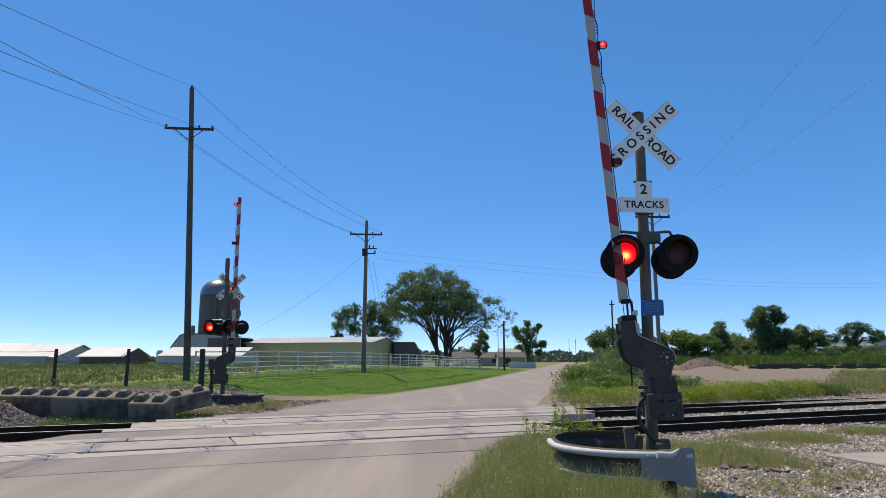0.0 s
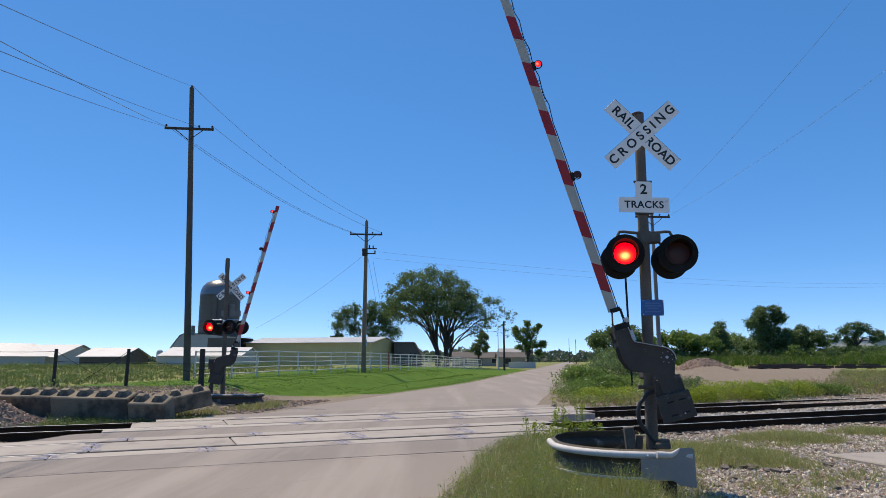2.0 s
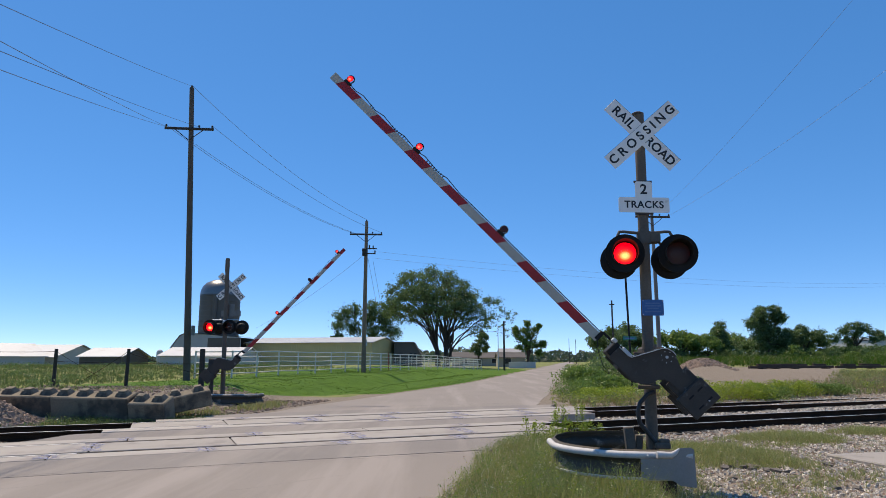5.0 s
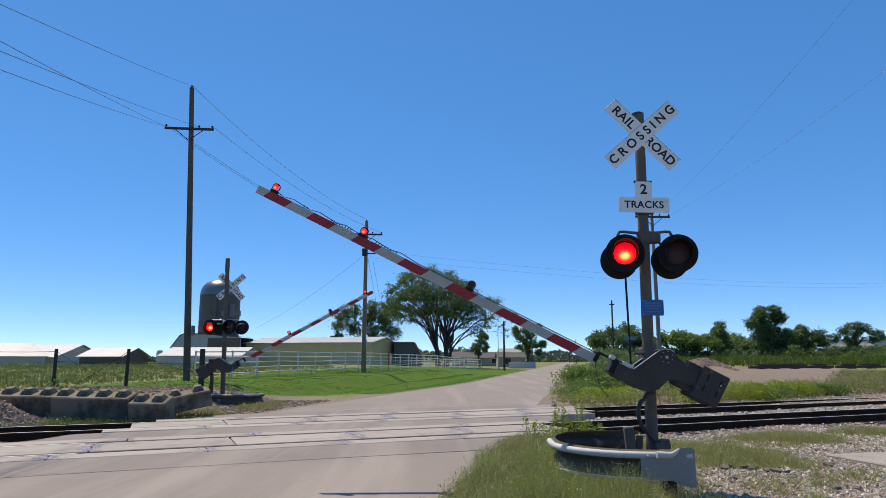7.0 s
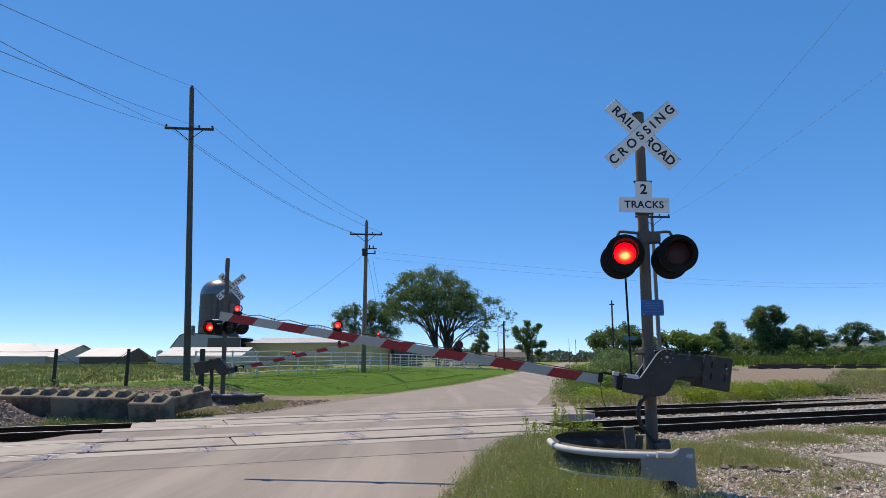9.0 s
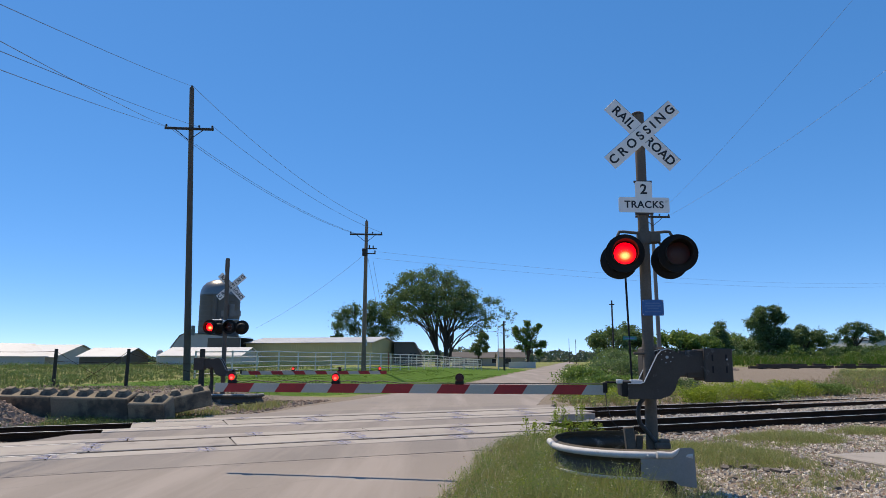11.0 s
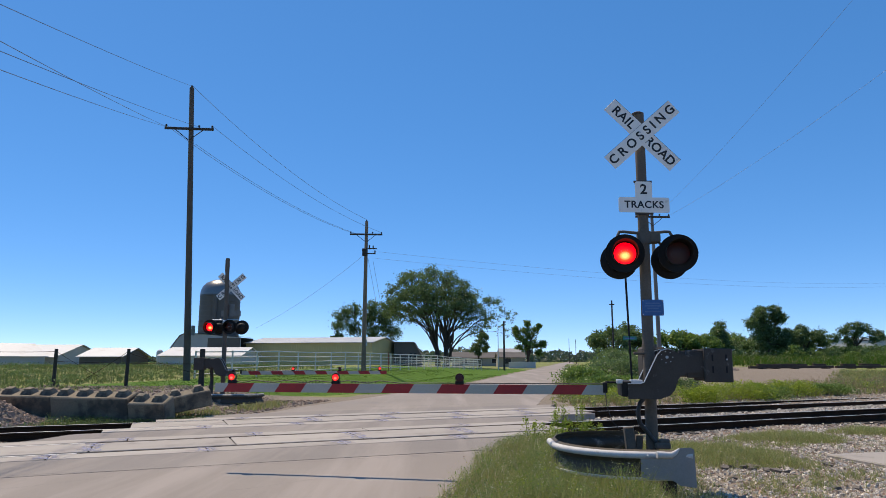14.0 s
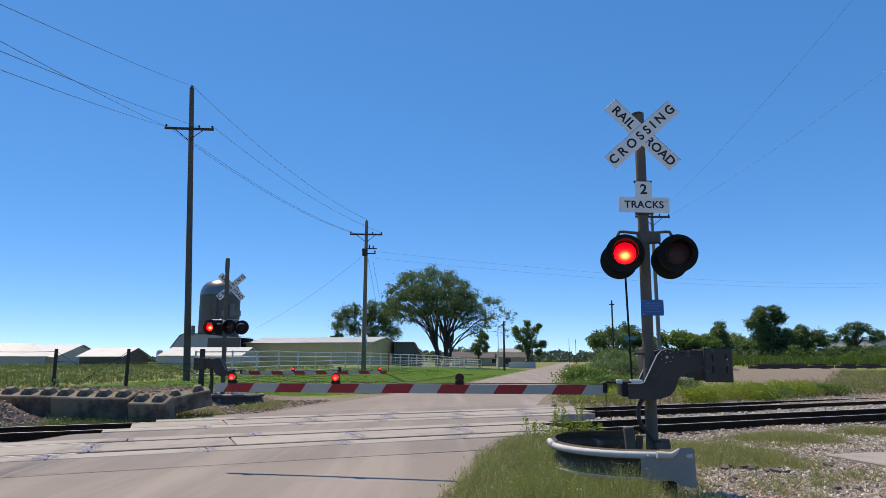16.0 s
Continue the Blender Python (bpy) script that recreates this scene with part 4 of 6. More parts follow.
for a, b, s in (((-13.75, 34, 16.35), (-8.77, 12.0, 8.57), 0.1), ((-14.8, 34, 13.95), (-8.68, 12, 7.79), 0.1),
                ((-13.2, 34, 14.0), (-8.66, 12.0, 7.58), 0.1), ((-14.8, 33.9, 13.95), (-8.61, 12.0, 7.19), 0.1)):
    # carried on past the camera to the next span
    d = Vector(b) - Vector(a)
    wire(a, Vector(a) + d * 1.25, s, 0.009)
for a, b, s in (((-13.75, 34, 16.4), (-6.17, 52, 12.75), 0.7), ((-14.85, 33.9, 14.0), (-7.4, 51.8, 11.65), 0.6),
                ((-12.5, 33.9, 14.05), (-4.95, 51.8, 11.65), 0.6), ((-13.3, 33.9, 13.0), (-6.8, 51.8, 11.5), 0.5)):
    wire(a, b, s, 0.011)
for dz in (0.0, 0.55):
    wire((-5.7, 51.9, 10.15 - dz), (70, 100, 13.2 - dz), 1.0, 0.007)
wire((-6.3, 52, 9.9), (-17.0, 60, 4.4), 0.4, 0.01, "slack guy wire from a pole")
wire((-6.0, 51.9, 9.6), (-5.2, 51.0, 6.0), 0.0, 0.012)
wire((-5.6, 51.9, 9.4), (-4.7, 51.0, 5.2), 0.0, 0.012)
wire((15.3, 46, 11.8), (12.5, 8, 14.5), 0.6, 0.006)
wire((16.1, 46, 11.7), (16.5, 10, 13.2), 0.6, 0.006)


# ---------------------------------------------------------------- block wall, fence posts, white fence
def wall_block(at, length, knobs, tall=0.76, label="weathered concrete stacking block with raised knobs"):
    b = tagged(part("concrete_block", M().box(length, 0.62, tall, None, 0.03), BLOCK, None), label, "concrete block", "concrete blocks of the wall")
    b.matrix_basis = at
    for k in range(knobs):
        x = (k - (knobs - 1) / 2) * length / knobs
        n = M()
        vs = [(sx * 0.165, sy * 0.165, 0) for sx, sy in ((-1, -1), (1, -1), (1, 1), (-1, 1))] + [(sx * 0.12, sy * 0.12, 0.1) for sx, sy in ((-1, -1), (1, -1), (1, 1), (-1, 1))]
        n.add(vs, [(0, 1, 5, 4), (1, 2, 6, 5), (2, 3, 7, 6), (3, 0, 4, 7), (4, 5, 6, 7)])
        n.box(0.2, 0.2, 0.06, pose(0, 0, 0.115), 0.012)
        part("knob", n, BLOCK, b, at=pose(x, 0.0, tall / 2))


wall_block(pose(-11.75, 18.75, 0.3, 15, 1.2, -3), 2.2, 4)
wall_block(pose(-9.6, 18.62, 0.26, 16, 1.2, -2.5), 2.17, 4)
wall_block(pose(-7.98, 18.5, 0.14, 19, 0.6, -3), 1.02, 2)
wall_block(pose(-7.35, 19.35, 0.42, 10, -11, 26), 1.25, 2, 0.45, "tilted concrete stacking block at the wall's end")
wall_block(pose(-13.95, 18.9, 0.34, 15, 1.0, -3), 2.2, 4)


def wood_post(x, y, z, top, r):
    p = part("fence_post", M().tube([(0, 0, -0.3), (0.02, 0, top - z)], [r, r * 0.9], 10), WOOD_DARK, None, smooth=True)
    p.matrix_basis = pose(x, y, z, random.uniform(-2, 2), random.uniform(-2, 2))
    return tagged(p, "dark weathered timber fence post", "fence post", "old fence posts")


for x in (-15.7, -12.78, -18.7):
    wood_post(x, 27, 0.5, 2.0, 0.075)
wood_post(-9.75, 27, 0.5, 2.0, 0.115)
for a, b in (((-18.7, 27, 1.9), (-15.7, 27, 1.9)), ((-15.7, 27, 1.9), (-13.9, 27, 0.9)), ((-14.6, 27, 0.7), (-12.78, 27, 1.9)), ((-12.78, 27, 1.85), (-9.75, 27, 0.95)), ((-15.7, 27, 1.5), (-9.75, 27, 1.4))):
    w = wire(a, b, 0.02, 0.009)
    w.data.materials[0] = STEEL_RUST
    tagged(w, "rusty brace wire of the old fence", "fence wire", "old fence wires")


def white_fence():
    """White pipe fence along the lawn, post by post, with five rails a bay."""
    f = thing("pipe_fence", pose(0, 0, 0), "white painted pipe fence along the lawn", "fence")
    pts = []
    a, b = Vector((-11.7, 37.0)), Vector((5.6, 97.5))
    n = 25
    for k in range(n + 1):
        p = a.lerp(b, k / n)
        pts.append((p.x, p.y, ground_z(p.x, p.y)))
    pts = [(-13.6, 36.6, ground_z(-13.6, 36.6))] + pts
    post = M().tube([(0, 0, -0.2), (0, 0, 1.5)], 0.05, 8).mesh("post")
    for x, y, z in pts:
        part("post", post, WHITE_PAINT, f, at=pose(x, y, z))
    for (xa, ya, za), (xb, yb, zb) in zip(pts, pts[1:]):
        for h in (0.25, 0.55, 0.85, 1.15, 1.45):
            part("rail", M().tube([(xa, ya, za + h), (xb, yb, zb + h)], 0.032 if h < 1.4 else 0.042, 6), WHITE_PAINT, f)
    # return along the far end
    xa, ya, za = pts[-1]
    for k in range(1, 7):
        part("post", post, WHITE_PAINT, f, at=pose(xa - 2.6 * k, ya + 1.2 * k, ground_z(xa - 2.6 * k, ya + 1.2 * k)))
    for h in (0.4, 0.8, 1.15, 1.45):
        part("rail", M().tube([(xa, ya, za + h), (xa - 15.6, ya + 7.2, ground_z(xa - 15.6, ya + 7.2) + h)], 0.035, 6), WHITE_PAINT, f)


white_fence()
mk = part("marker_stake", M().tube([(0, 0, -0.2), (-0.06, 0, 1.6)], 0.035, 8), RED_MARK, None)
mk.matrix_basis = pose(-4.9, 60.5, ground_z(-4.9, 60.5))
tagged(mk, "thin red marker stake in the lawn", "marker stake")


# ---------------------------------------------------------------- buildings
def gable_building(name, at, w, d, eave, ridge, wall, roof, label, openings=(), overhang=0.3, ribs=0, roof_label="", ridge_at=0.5):
    """Walls w wide by d deep, gables at the two ends of x; openings: (x, z, w, h, part) on the long front wall."""
    b = thing(name, at, label, "building", "farm buildings")
    t = 0.2
    for y in (0, d):
        part("wall", M().box(w - 2 * t, t, eave + 0.3, pose(w / 2, y + (t / 2 if y == 0 else -t / 2), eave / 2 - 0.15)), wall, b)
    o = [(0, -0.3), (d, -0.3), (d, eave), (d * ridge_at, ridge - 0.08), (0, eave)]
    for x in (t / 2, w - t / 2):
        part("gable_wall", M().plate(o, t, Matrix.Translation((x, 0, 0)) @ pose(0, 0, 0, 0, 0, 90)), wall, b)
    for (ya, za), (yb, zb) in (((-overhang, eave - overhang * (ridge - eave) / (d * ridge_at)), (d * ridge_at, ridge)),
                               ((d + overhang, eave - overhang * (ridge - eave) / (d * (1 - ridge_at))), (d * ridge_at, ridge))):
        vs = [(-overhang, ya, za), (w + overhang, ya, za), (w + overhang, yb, zb), (-overhang, yb, zb)]
        vs += [(x, y, z + 0.08) for x, y, z in vs]
        rf = part("roof", M().add(vs, [(0, 1, 2, 3), (4, 5, 6, 7), (0, 1, 5, 4), (1, 2, 6, 5), (2, 3, 7, 6), (3, 0, 4, 7)]), roof, b, roof_label)
        if ribs and ya < yb:
            rb = M()
            for k in range(ribs + 1):
                x = w * k / ribs
                rb.tube([(x, ya, za + 0.09), (x, yb, zb + 0.09)], 0.014, 4)
            part("roof_ribs", rb, roof, rf)
    for x, z, ow, oh, kind in openings:
        p = part(kind, M().box(ow, 0.06, oh, pose(x, -0.03, z), 0.01), WALL_DARK if kind == "door" else GLASS_DARK, b)
        part("frame", M().box(ow + 0.16, 0.05, 0.08, pose(x, -0.03, z + oh / 2 + 0.04)).box(0.08, 0.05, oh, pose(x - ow / 2 - 0.04, -0.03, z))
             .box(0.08, 0.05, oh, pose(x + ow / 2 + 0.04, -0.03, z)), WHITE_PAINT, p)
    return b


ob = gable_building("shed", pose(-30.0, 101, 0, 0, 0, -14), 20.3, 11.5, 4.05, 4.95, OLIVE, ROOF_PALE, "long low olive metal shed with a pale roof",
                    (), ribs=30)
seam = M()
for k in range(50):
    seam.box(0.03, 0.03, 3.9, pose(0.4 + k * 0.4, -0.01, 1.95))
part("wall_ribs", seam, OLIVE, ob)
ax = thing("annex", pose(-7.6, 103.5, 0), "dark lean-to at the end of the olive shed", "building", "farm buildings")
part("wall", M().plate([(0, -0.2), (4.3, -0.2), (4.25, 1.9), (3.0, 4.2), (0, 4.2)], 6.0, pose(0, 3, 0)), WALL_DARK, ax)
part("roof", M().plate([(-0.1, 4.2), (3.03, 4.2), (4.4, 1.75), (4.48, 1.8), (3.08, 4.32), (-0.1, 4.32)], 6.4, pose(0, 3, 0)), WALL_DARK, ax)
part("door", M().box(1.1, 0.08, 2.0, pose(1.2, -0.03, 1.0), 0.01), GLASS_DARK, ax)
for x in (2.6, 3.3):
    part("window", M().box(0.4, 0.06, 0.7, pose(x, -0.02, 2.2), 0.01), GLASS_DARK, ax)
gable_building("house", pose(2.3, 165, 0), 15, 9, 2.1, 3.5, WALL_TAN, ROOF_BROWN, "low brown-roofed farmhouse behind the trees",
               ((3, 1.3, 1.4, 1.0, "window"), (7, 1.0, 1.0, 1.9, "door"), (10.5, 1.3, 1.4, 1.0, "window")))
gable_building("house", pose(12.5, 150, 0), 6.0, 7, 2.1, 3.2, WALL_TAN, ROOF_BROWN, "small tan outbuilding by the far road", ((2, 1.3, 1.6, 1.2, "window"),))
gable_building("house", pose(17.5, 205, 0), 6.5, 7, 3.0, 5.0, WALL_TAN, ROOF_GREY, "distant tan house with a grey roof", ((3, 1.6, 1.2, 1.2, "window"),))
gable_building("barn", pose(-34.0, 80, 0), 9.6, 8.4, 2.05, 3.05, WALL_PALE, ROOF_PALE, "long low white-roofed livestock barn", roof_label="sunlit white metal roof")
gable_building("barn", pose(-58.6, 85, 0), 8.9, 12.5, 1.9, 3.55, WALL_PALE, ROOF_PALE, "white-roofed low barn in the field")
gable_building("barn", pose(-64.0, 61, 0, 0, 0, 50), 25, 9, 2.0, 3.5, WALL_PALE, ROOF_PALE, "white-roofed barn at the edge of the field")
gable_building("barn", pose(-42.6, 78, 0), 4.9, 7.2, 1.95, 2.95, WALL_DARK, ROOF_PALE, "low dark barn with a sunlit roof")
gable_building("warehouse", pose(98, 150, 0), 22, 20, 6.0, 6.6, ROOF_PALE, ROOF_PALE, "pale flat-roofed building beyond the trees",
               ((3, 3.5, 3, 1.2, "window"), (9, 3.5, 3, 1.2, "window")))


def arched_barn():
    b = thing("barn", pose(-39.8, 97, 0), "grey gambrel-roofed barn with metal roof", "building", "farm buildings")
    o = [(0.0, -0.2), (0.0, 3.2), (1.3, 5.0), (2.1, 5.35), (5.4, 5.2), (10.2, 4.8), (10.2, -0.2)]
    part("end_wall", M().plate(o, 0.3), WALL_GREY, b)
    o2 = [(x, z + 0.12) for x, z in o[1:-1]]
    vs = [(x, y, z) for y in (-0.3, 6.8) for x, z in o2]
    k = len(o2)
    part("roof", M().add(vs, [(i, i + 1, i + 1 + k, i + k) for i in range(k - 1)]), ROOF_GREY, b)
    part("end_wall", M().plate(o, 0.3, pose(0, 6.3, 0)), WALL_DARK, b)
    part("side_panel", M().box(4.7, 0.08, 1.4, pose(7.8, -0.2, 4.0), 0.01), WALL_DARK, b, "dark open bay")


arched_barn()
s = thing("silo", pose(-35.3, 104, 0), "tall dark steel grain silo with a domed top", "silo")
part("wall", M().lathe([(3.05, 0), (3.05, 11.6)], 40), SILO, s, smooth=True)
hoops = M()
for k in range(15):
    hoops.lathe([(3.06, 0.4 + k * 0.78), (3.1, 0.43 + k * 0.78), (3.1, 0.47 + k * 0.78), (3.06, 0.5 + k * 0.78)], 40)
part("hoops", hoops, SILO, s)
part("dome", M().lathe([(3.08, 11.6), (3.0, 12.3), (2.7, 13.0), (2.1, 13.6), (1.2, 14.0), (0.3, 14.15), (0.0, 14.15)], 40), SILO_DOME, s, smooth=True)
part("chute", M().tube([(0.3, -3.15, 0.5), (0.3, -3.15, 11.5)], 0.35, 10), SILO, s)
for x, y, r, h in ((-39.2, 92, 0.42, 2.7), (-38.6, 93, 0.36, 2.3)):
    tk = part("storage_tank", M().lathe([(r, -0.2), (r, h - r), (r * 0.92, h - r * 0.55), (r * 0.6, h - r * 0.2), (0.0, h)], 20), WALL_PALE, None, smooth=True)
    tk.matrix_basis = pose(x, y, ground_z(x, y) - 0.4)
    tagged(tk, "small pale domed storage tank between the barns", "tank", "storage tanks")
wb = part("barrier_wall", M().box(5.2, 0.3, 1.3, pose(0, 0, 0.5), 0.03), WHITE_PAINT, None)
wb.matrix_basis = pose(15.2, 128, 0, 0, 0, 5)
tagged(wb, "low pale barrier by the far road", "barrier")
for k in range(6):
    r = part("old_rail", M().box(random.uniform(3, 5), 0.3, 0.26, None, 0.02).box(random.uniform(1.5, 3), 0.3, 0.2, pose(random.uniform(-1, 1), 0.1, 0.22, 0, 1, 2), 0.02).box(0.25, 1.0, 0.3, pose(random.uniform(-1.2, 1.2), 0, -0.2)), SCRAP, None)
    r.matrix_basis = pose(33.0 + k * 2.45 + (1.5 if k > 3 else 0), 69 + k * 0.8, ground_z(33 + k * 2.45, 69 + k * 0.8) + 0.2, 0, 0, 12 + random.uniform(-4, 4))
    tagged(r, "rusty scrap rail lying on timbers", "scrap rail", "stack of scrap rails")
cp = part("concrete_slab", M().box(1.9, 1.5, 0.14, None, 0.02), CONCRETE, None)
cp.matrix_basis = pose(8.15, 12.05, ground_z(8.15, 12.05) - 0.01, 0, 0, 14)
tagged(cp, "pale concrete slab set in gravel", "slab", kind="structure")


# ---------------------------------------------------------------- plants
def tree(name, x, y, height, width, trunk_r, seed, leaf, count, label, material=LEAF_TREE, fork=0.16, low=0.22, open_crown=1.0, stems=1, group="trees", levels=3, clump=1.0, shell=0, lean=0.3):
    """Tapered trunk, forking limbs, and leaves in clumps round the twigs."""
    rnd = random.Random(seed)
    t = thing(name, pose(x, y, ground_z(x, y)), label, "tree", group)
    wood = M()
    tips = []
    half = width / 2

    def limb(p, d, ln, r, depth):
        pts, radii = [p], [r]
        q, e = p.copy(), d.copy()
        steps = 4
        for k in range(steps):
            e = (e + Vector((rnd.uniform(-0.22, 0.22), rnd.uniform(-0.22, 0.22), rnd.uniform(-0.08, 0.14)))).normalized()
            q = q + e * ln / steps
            pts.append(q.copy())
            radii.append(r * (1 - 0.45 * (k + 1) / steps))
        wood.tube(pts, radii, 7 if depth < 2 else 5, False)
        if depth >= levels or ln < height * 0.045:
            tips.append((q, ln))
            return
        n = rnd.choice((2, 3, 3)) if depth else rnd.choice((4, 5))
        a0 = rnd.uniform(0, 6.28)
        for k in range(n):
            a = a0 + 6.28 * k / n + rnd.uniform(-0.5, 0.5)
            tilt = rnd.uniform(0.35, 0.8) * open_crown
            side = e.orthogonal().normalized()
            side = Matrix.Rotation(a, 3, e) @ side
            nd = (e * math.cos(tilt) + side * math.sin(tilt))
            nd = (nd + Vector((0, 0, 0.12))).normalized()
            at = pts[rnd.choice((2, 3, 4))] if depth else pts[rnd.choice((3, 4))]
            limb(at, nd, ln * rnd.uniform(0.62, 0.85), radii[-1] * rnd.uniform(0.6, 0.8), depth + 1)
        tips.append((q, ln * 0.6))

    for k in range(stems):
        a = 6.28 * k / max(stems, 1) + seed
        d = Vector((0, 0, 1)) if stems == 1 else Vector((lean * math.cos(a), lean * math.sin(a), 1)).normalized()
        limb(Vector((0.3 * math.cos(a), 0.3 * math.sin(a), -0.2)) if stems > 1 else Vector((0, 0, -0.2)), d, height * (fork + 0.16), trunk_r, 0)
    # scale the limb system to the crown's size
    reach = sorted(max(abs(p.x), abs(p.y)) for p, _ in tips)
    mx = reach[int(len(reach) * 0.9)]
    mz = max(p.z for p, _ in tips)
    kx, kz = half * 0.88 / mx, height * 0.95 / mz
    wood.v = [(a * kx, b * kx, c * kz) for a, b, c in wood.v]
    tips = [(Vector((p.x * kx, p.y * kx, p.z * kz)), ln) for p, ln in tips]
    # keep the crown a dome, and carry twigs out to its shell
    def dome(p, top=1.0):
        q = Vector((p.x / half, p.y / half, (p.z - 0.45 * height) / (0.53 * height)))
        return p if q.length < top else Vector((p.x, p.y, p.z)) * 1.0 if p.z < 0.45 * height and math.hypot(p.x, p.y) < half else \
            Vector((q.x / q.length * half * top, q.y / q.length * half * top, 0.45 * height + q.z / q.length * 0.53 * height * top))
    tips = [(dome(p, 0.93), ln) for p, ln in tips]
    wood.v = [tuple(dome(Vector(p), 0.95)) for p in wood.v]
    for _ in range(shell):
        a, b = rnd.uniform(0, 6.28), rnd.uniform(-0.42, 1.45)
        k = rnd.uniform(0.82, 0.95)
        q = Vector((math.cos(a) * math.cos(b) * half * k, math.sin(a) * math.cos(b) * half * k, 0.45 * height + math.sin(b) * 0.53 * height * k))
        near = min(tips, key=lambda w: (w[0] - q).length)[0]
        mid = (near + q) / 2 + Vector((0, 0, 0.03 * height))
        wood.tube([near, mid, q], [0.05, 0.035, 0.015], 4, False)
        tips.append((q, 1.0))
    tips = [q for q in tips if q[0].z > height * low]
    part("trunk", wood, BARK, t, "dark bark trunk and limbs", smooth=True)
    vs, fs = [], []
    per = max(1, count // len(tips))
    for p, ln in tips:
        cr = rnd.uniform(0.05, 0.1) * width * 0.9 * clump
        m = int(per * rnd.uniform(0.5, 1.4))
        for _ in range(m):
            o = Vector((rnd.gauss(0, 1), rnd.gauss(0, 1), rnd.gauss(0, 0.7))) * cr * 0.62
            c = p + o
            if c.z < height * low * 0.7:
                continue
            s = leaf * rnd.uniform(0.6, 1.3)
            a = Vector((rnd.uniform(-1, 1), rnd.uniform(-1, 1), rnd.uniform(-0.8, 0.8))).normalized()
            b = a.orthogonal().normalized()
            b = Matrix.Rotation(rnd.uniform(0, 6.28), 3, a) @ b
            k = len(vs)
            vs += [c - a * s, c + b * s * 0.55, c + a * s, c - b * s * 0.55]
            fs.append((k, k + 1, k + 2, k + 3))
    crown = part("crown", raw("crown", [tuple(v) for v in vs], fs, material), material, t, "leafy crown with gaps")
    return t


def fan_tree(x, y, seed, label):
    """Broad shade tree: twin stems, a fan of arched limbs, leaves in small clumps at the twigs."""
    rnd = random.Random(seed)
    t = thing("tree", pose(x, y, ground_z(x, y)), label, "tree", "trees")
    wood, tips = M(), []
    mid = Vector((-2.4, 0, 10.7))
    stems = [(Vector((-0.9, 0.1, -0.2)), Vector((-1.2, 0.3, 4.0))), (Vector((0.4, 0, -0.2)), Vector((0.5, -0.1, 4.4))), (Vector((0.8, 0.5, -0.2)), Vector((1.5, 0.6, 3.2)))]
    for k, (a, b) in enumerate(stems):
        wood.tube([a, a.lerp(b, 0.12), a.lerp(b, 0.5) + Vector((0.1, 0, 0)), b], [0.75, 0.52, 0.44, 0.32] if k < 2 else [0.5, 0.34, 0.28, 0.2], 9, False)

    def inside(p, top=0.97):
        q = p - mid
        q = Vector((q.x / 8.2, q.y / 8.2, q.z / (7.0 if q.z > 0 else 5.6)))
        return p if q.length <= top else mid + (p - mid) * (top / q.length)

    def arch(a, c, b, w):
        return a * (1 - w) ** 2 + c * 2 * w * (1 - w) + b * w * w

    ends = []
    for i in range(46):
        az, up = i * 2.399 + rnd.uniform(-0.2, 0.2), math.asin(-0.42 + 1.38 * (i + 0.5) / 46)
        k = rnd.uniform(0.8, 0.97)
        ends.append(mid + Vector((math.cos(az) * math.cos(up) * 8.2, math.sin(az) * math.cos(up) * 8.2, math.sin(up) * (7.0 if up > 0 else 5.6))) * k)
    # long low limbs on the open side
    ends += [Vector((9.9, -1, 9.0)), Vector((9.4, 1, 6.4)), Vector((7.6, -2, 7.2)), Vector((7.2, 0.5, 11.3)), Vector((6.0, 0, 9.4))]
    for i, e in enumerate(ends):
        if i < 46 and e.x > 6.4 and e.z > 10 and rnd.random() < 0.7:
            continue
        a, b = min(stems, key=lambda q: (q[1].xy - e.xy * 0.12).length + rnd.uniform(0, 2.0))
        s = a.lerp(b, rnd.uniform(0.55, 1.0))
        c = Vector((s.x + (e.x - s.x) * 0.34, s.y + (e.y - s.y) * 0.34, s.z + (e.z - s.z) * 0.72 + 1.2))
        n = 8
        pts = [arch(s, c, e, k / n) + Vector((rnd.gauss(0, 0.13), rnd.gauss(0, 0.13), rnd.gauss(0, 0.1))) * (1 if k else 0) for k in range(n + 1)]
        r = rnd.uniform(0.11, 0.19)
        wood.tube(pts, [r * (1 - 0.85 * k / n) for k in range(n + 1)], 6, False)
        for _ in range(9):
            k = rnd.choice((4, 5, 6, 6, 7, 7, 8, 8, 8))
            o = pts[k]
            d = ((pts[k] - pts[k - 1]).normalized() + Vector((rnd.gauss(0, 0.6), rnd.gauss(0, 0.6), rnd.gauss(0.05, 0.45)))).normalized()
            ln = rnd.uniform(1.2, 3.2)
            q = o + d * ln
            if i < 46:
                q = inside(q)
            h = (o + q) / 2 + Vector((rnd.gauss(0, 0.15), rnd.gauss(0, 0.15), 0.15))
            wood.tube([o, h, q], [r * 0.26, r * 0.16, 0.012], 4, False)
            for _ in range(4):
                w = h.lerp(q, rnd.uniform(0.3, 1.0))
                g = w + Vector((rnd.gauss(0, 0.7), rnd.gauss(0, 0.7), rnd.gauss(0.1, 0.45)))
                wood.tube([w, g], [0.014, 0.006], 3, False)
                tips.append(g)
    part("trunk", wood, BARK, t, "dark bark stems and arched limbs", smooth=True)
    vs, fs = [], []
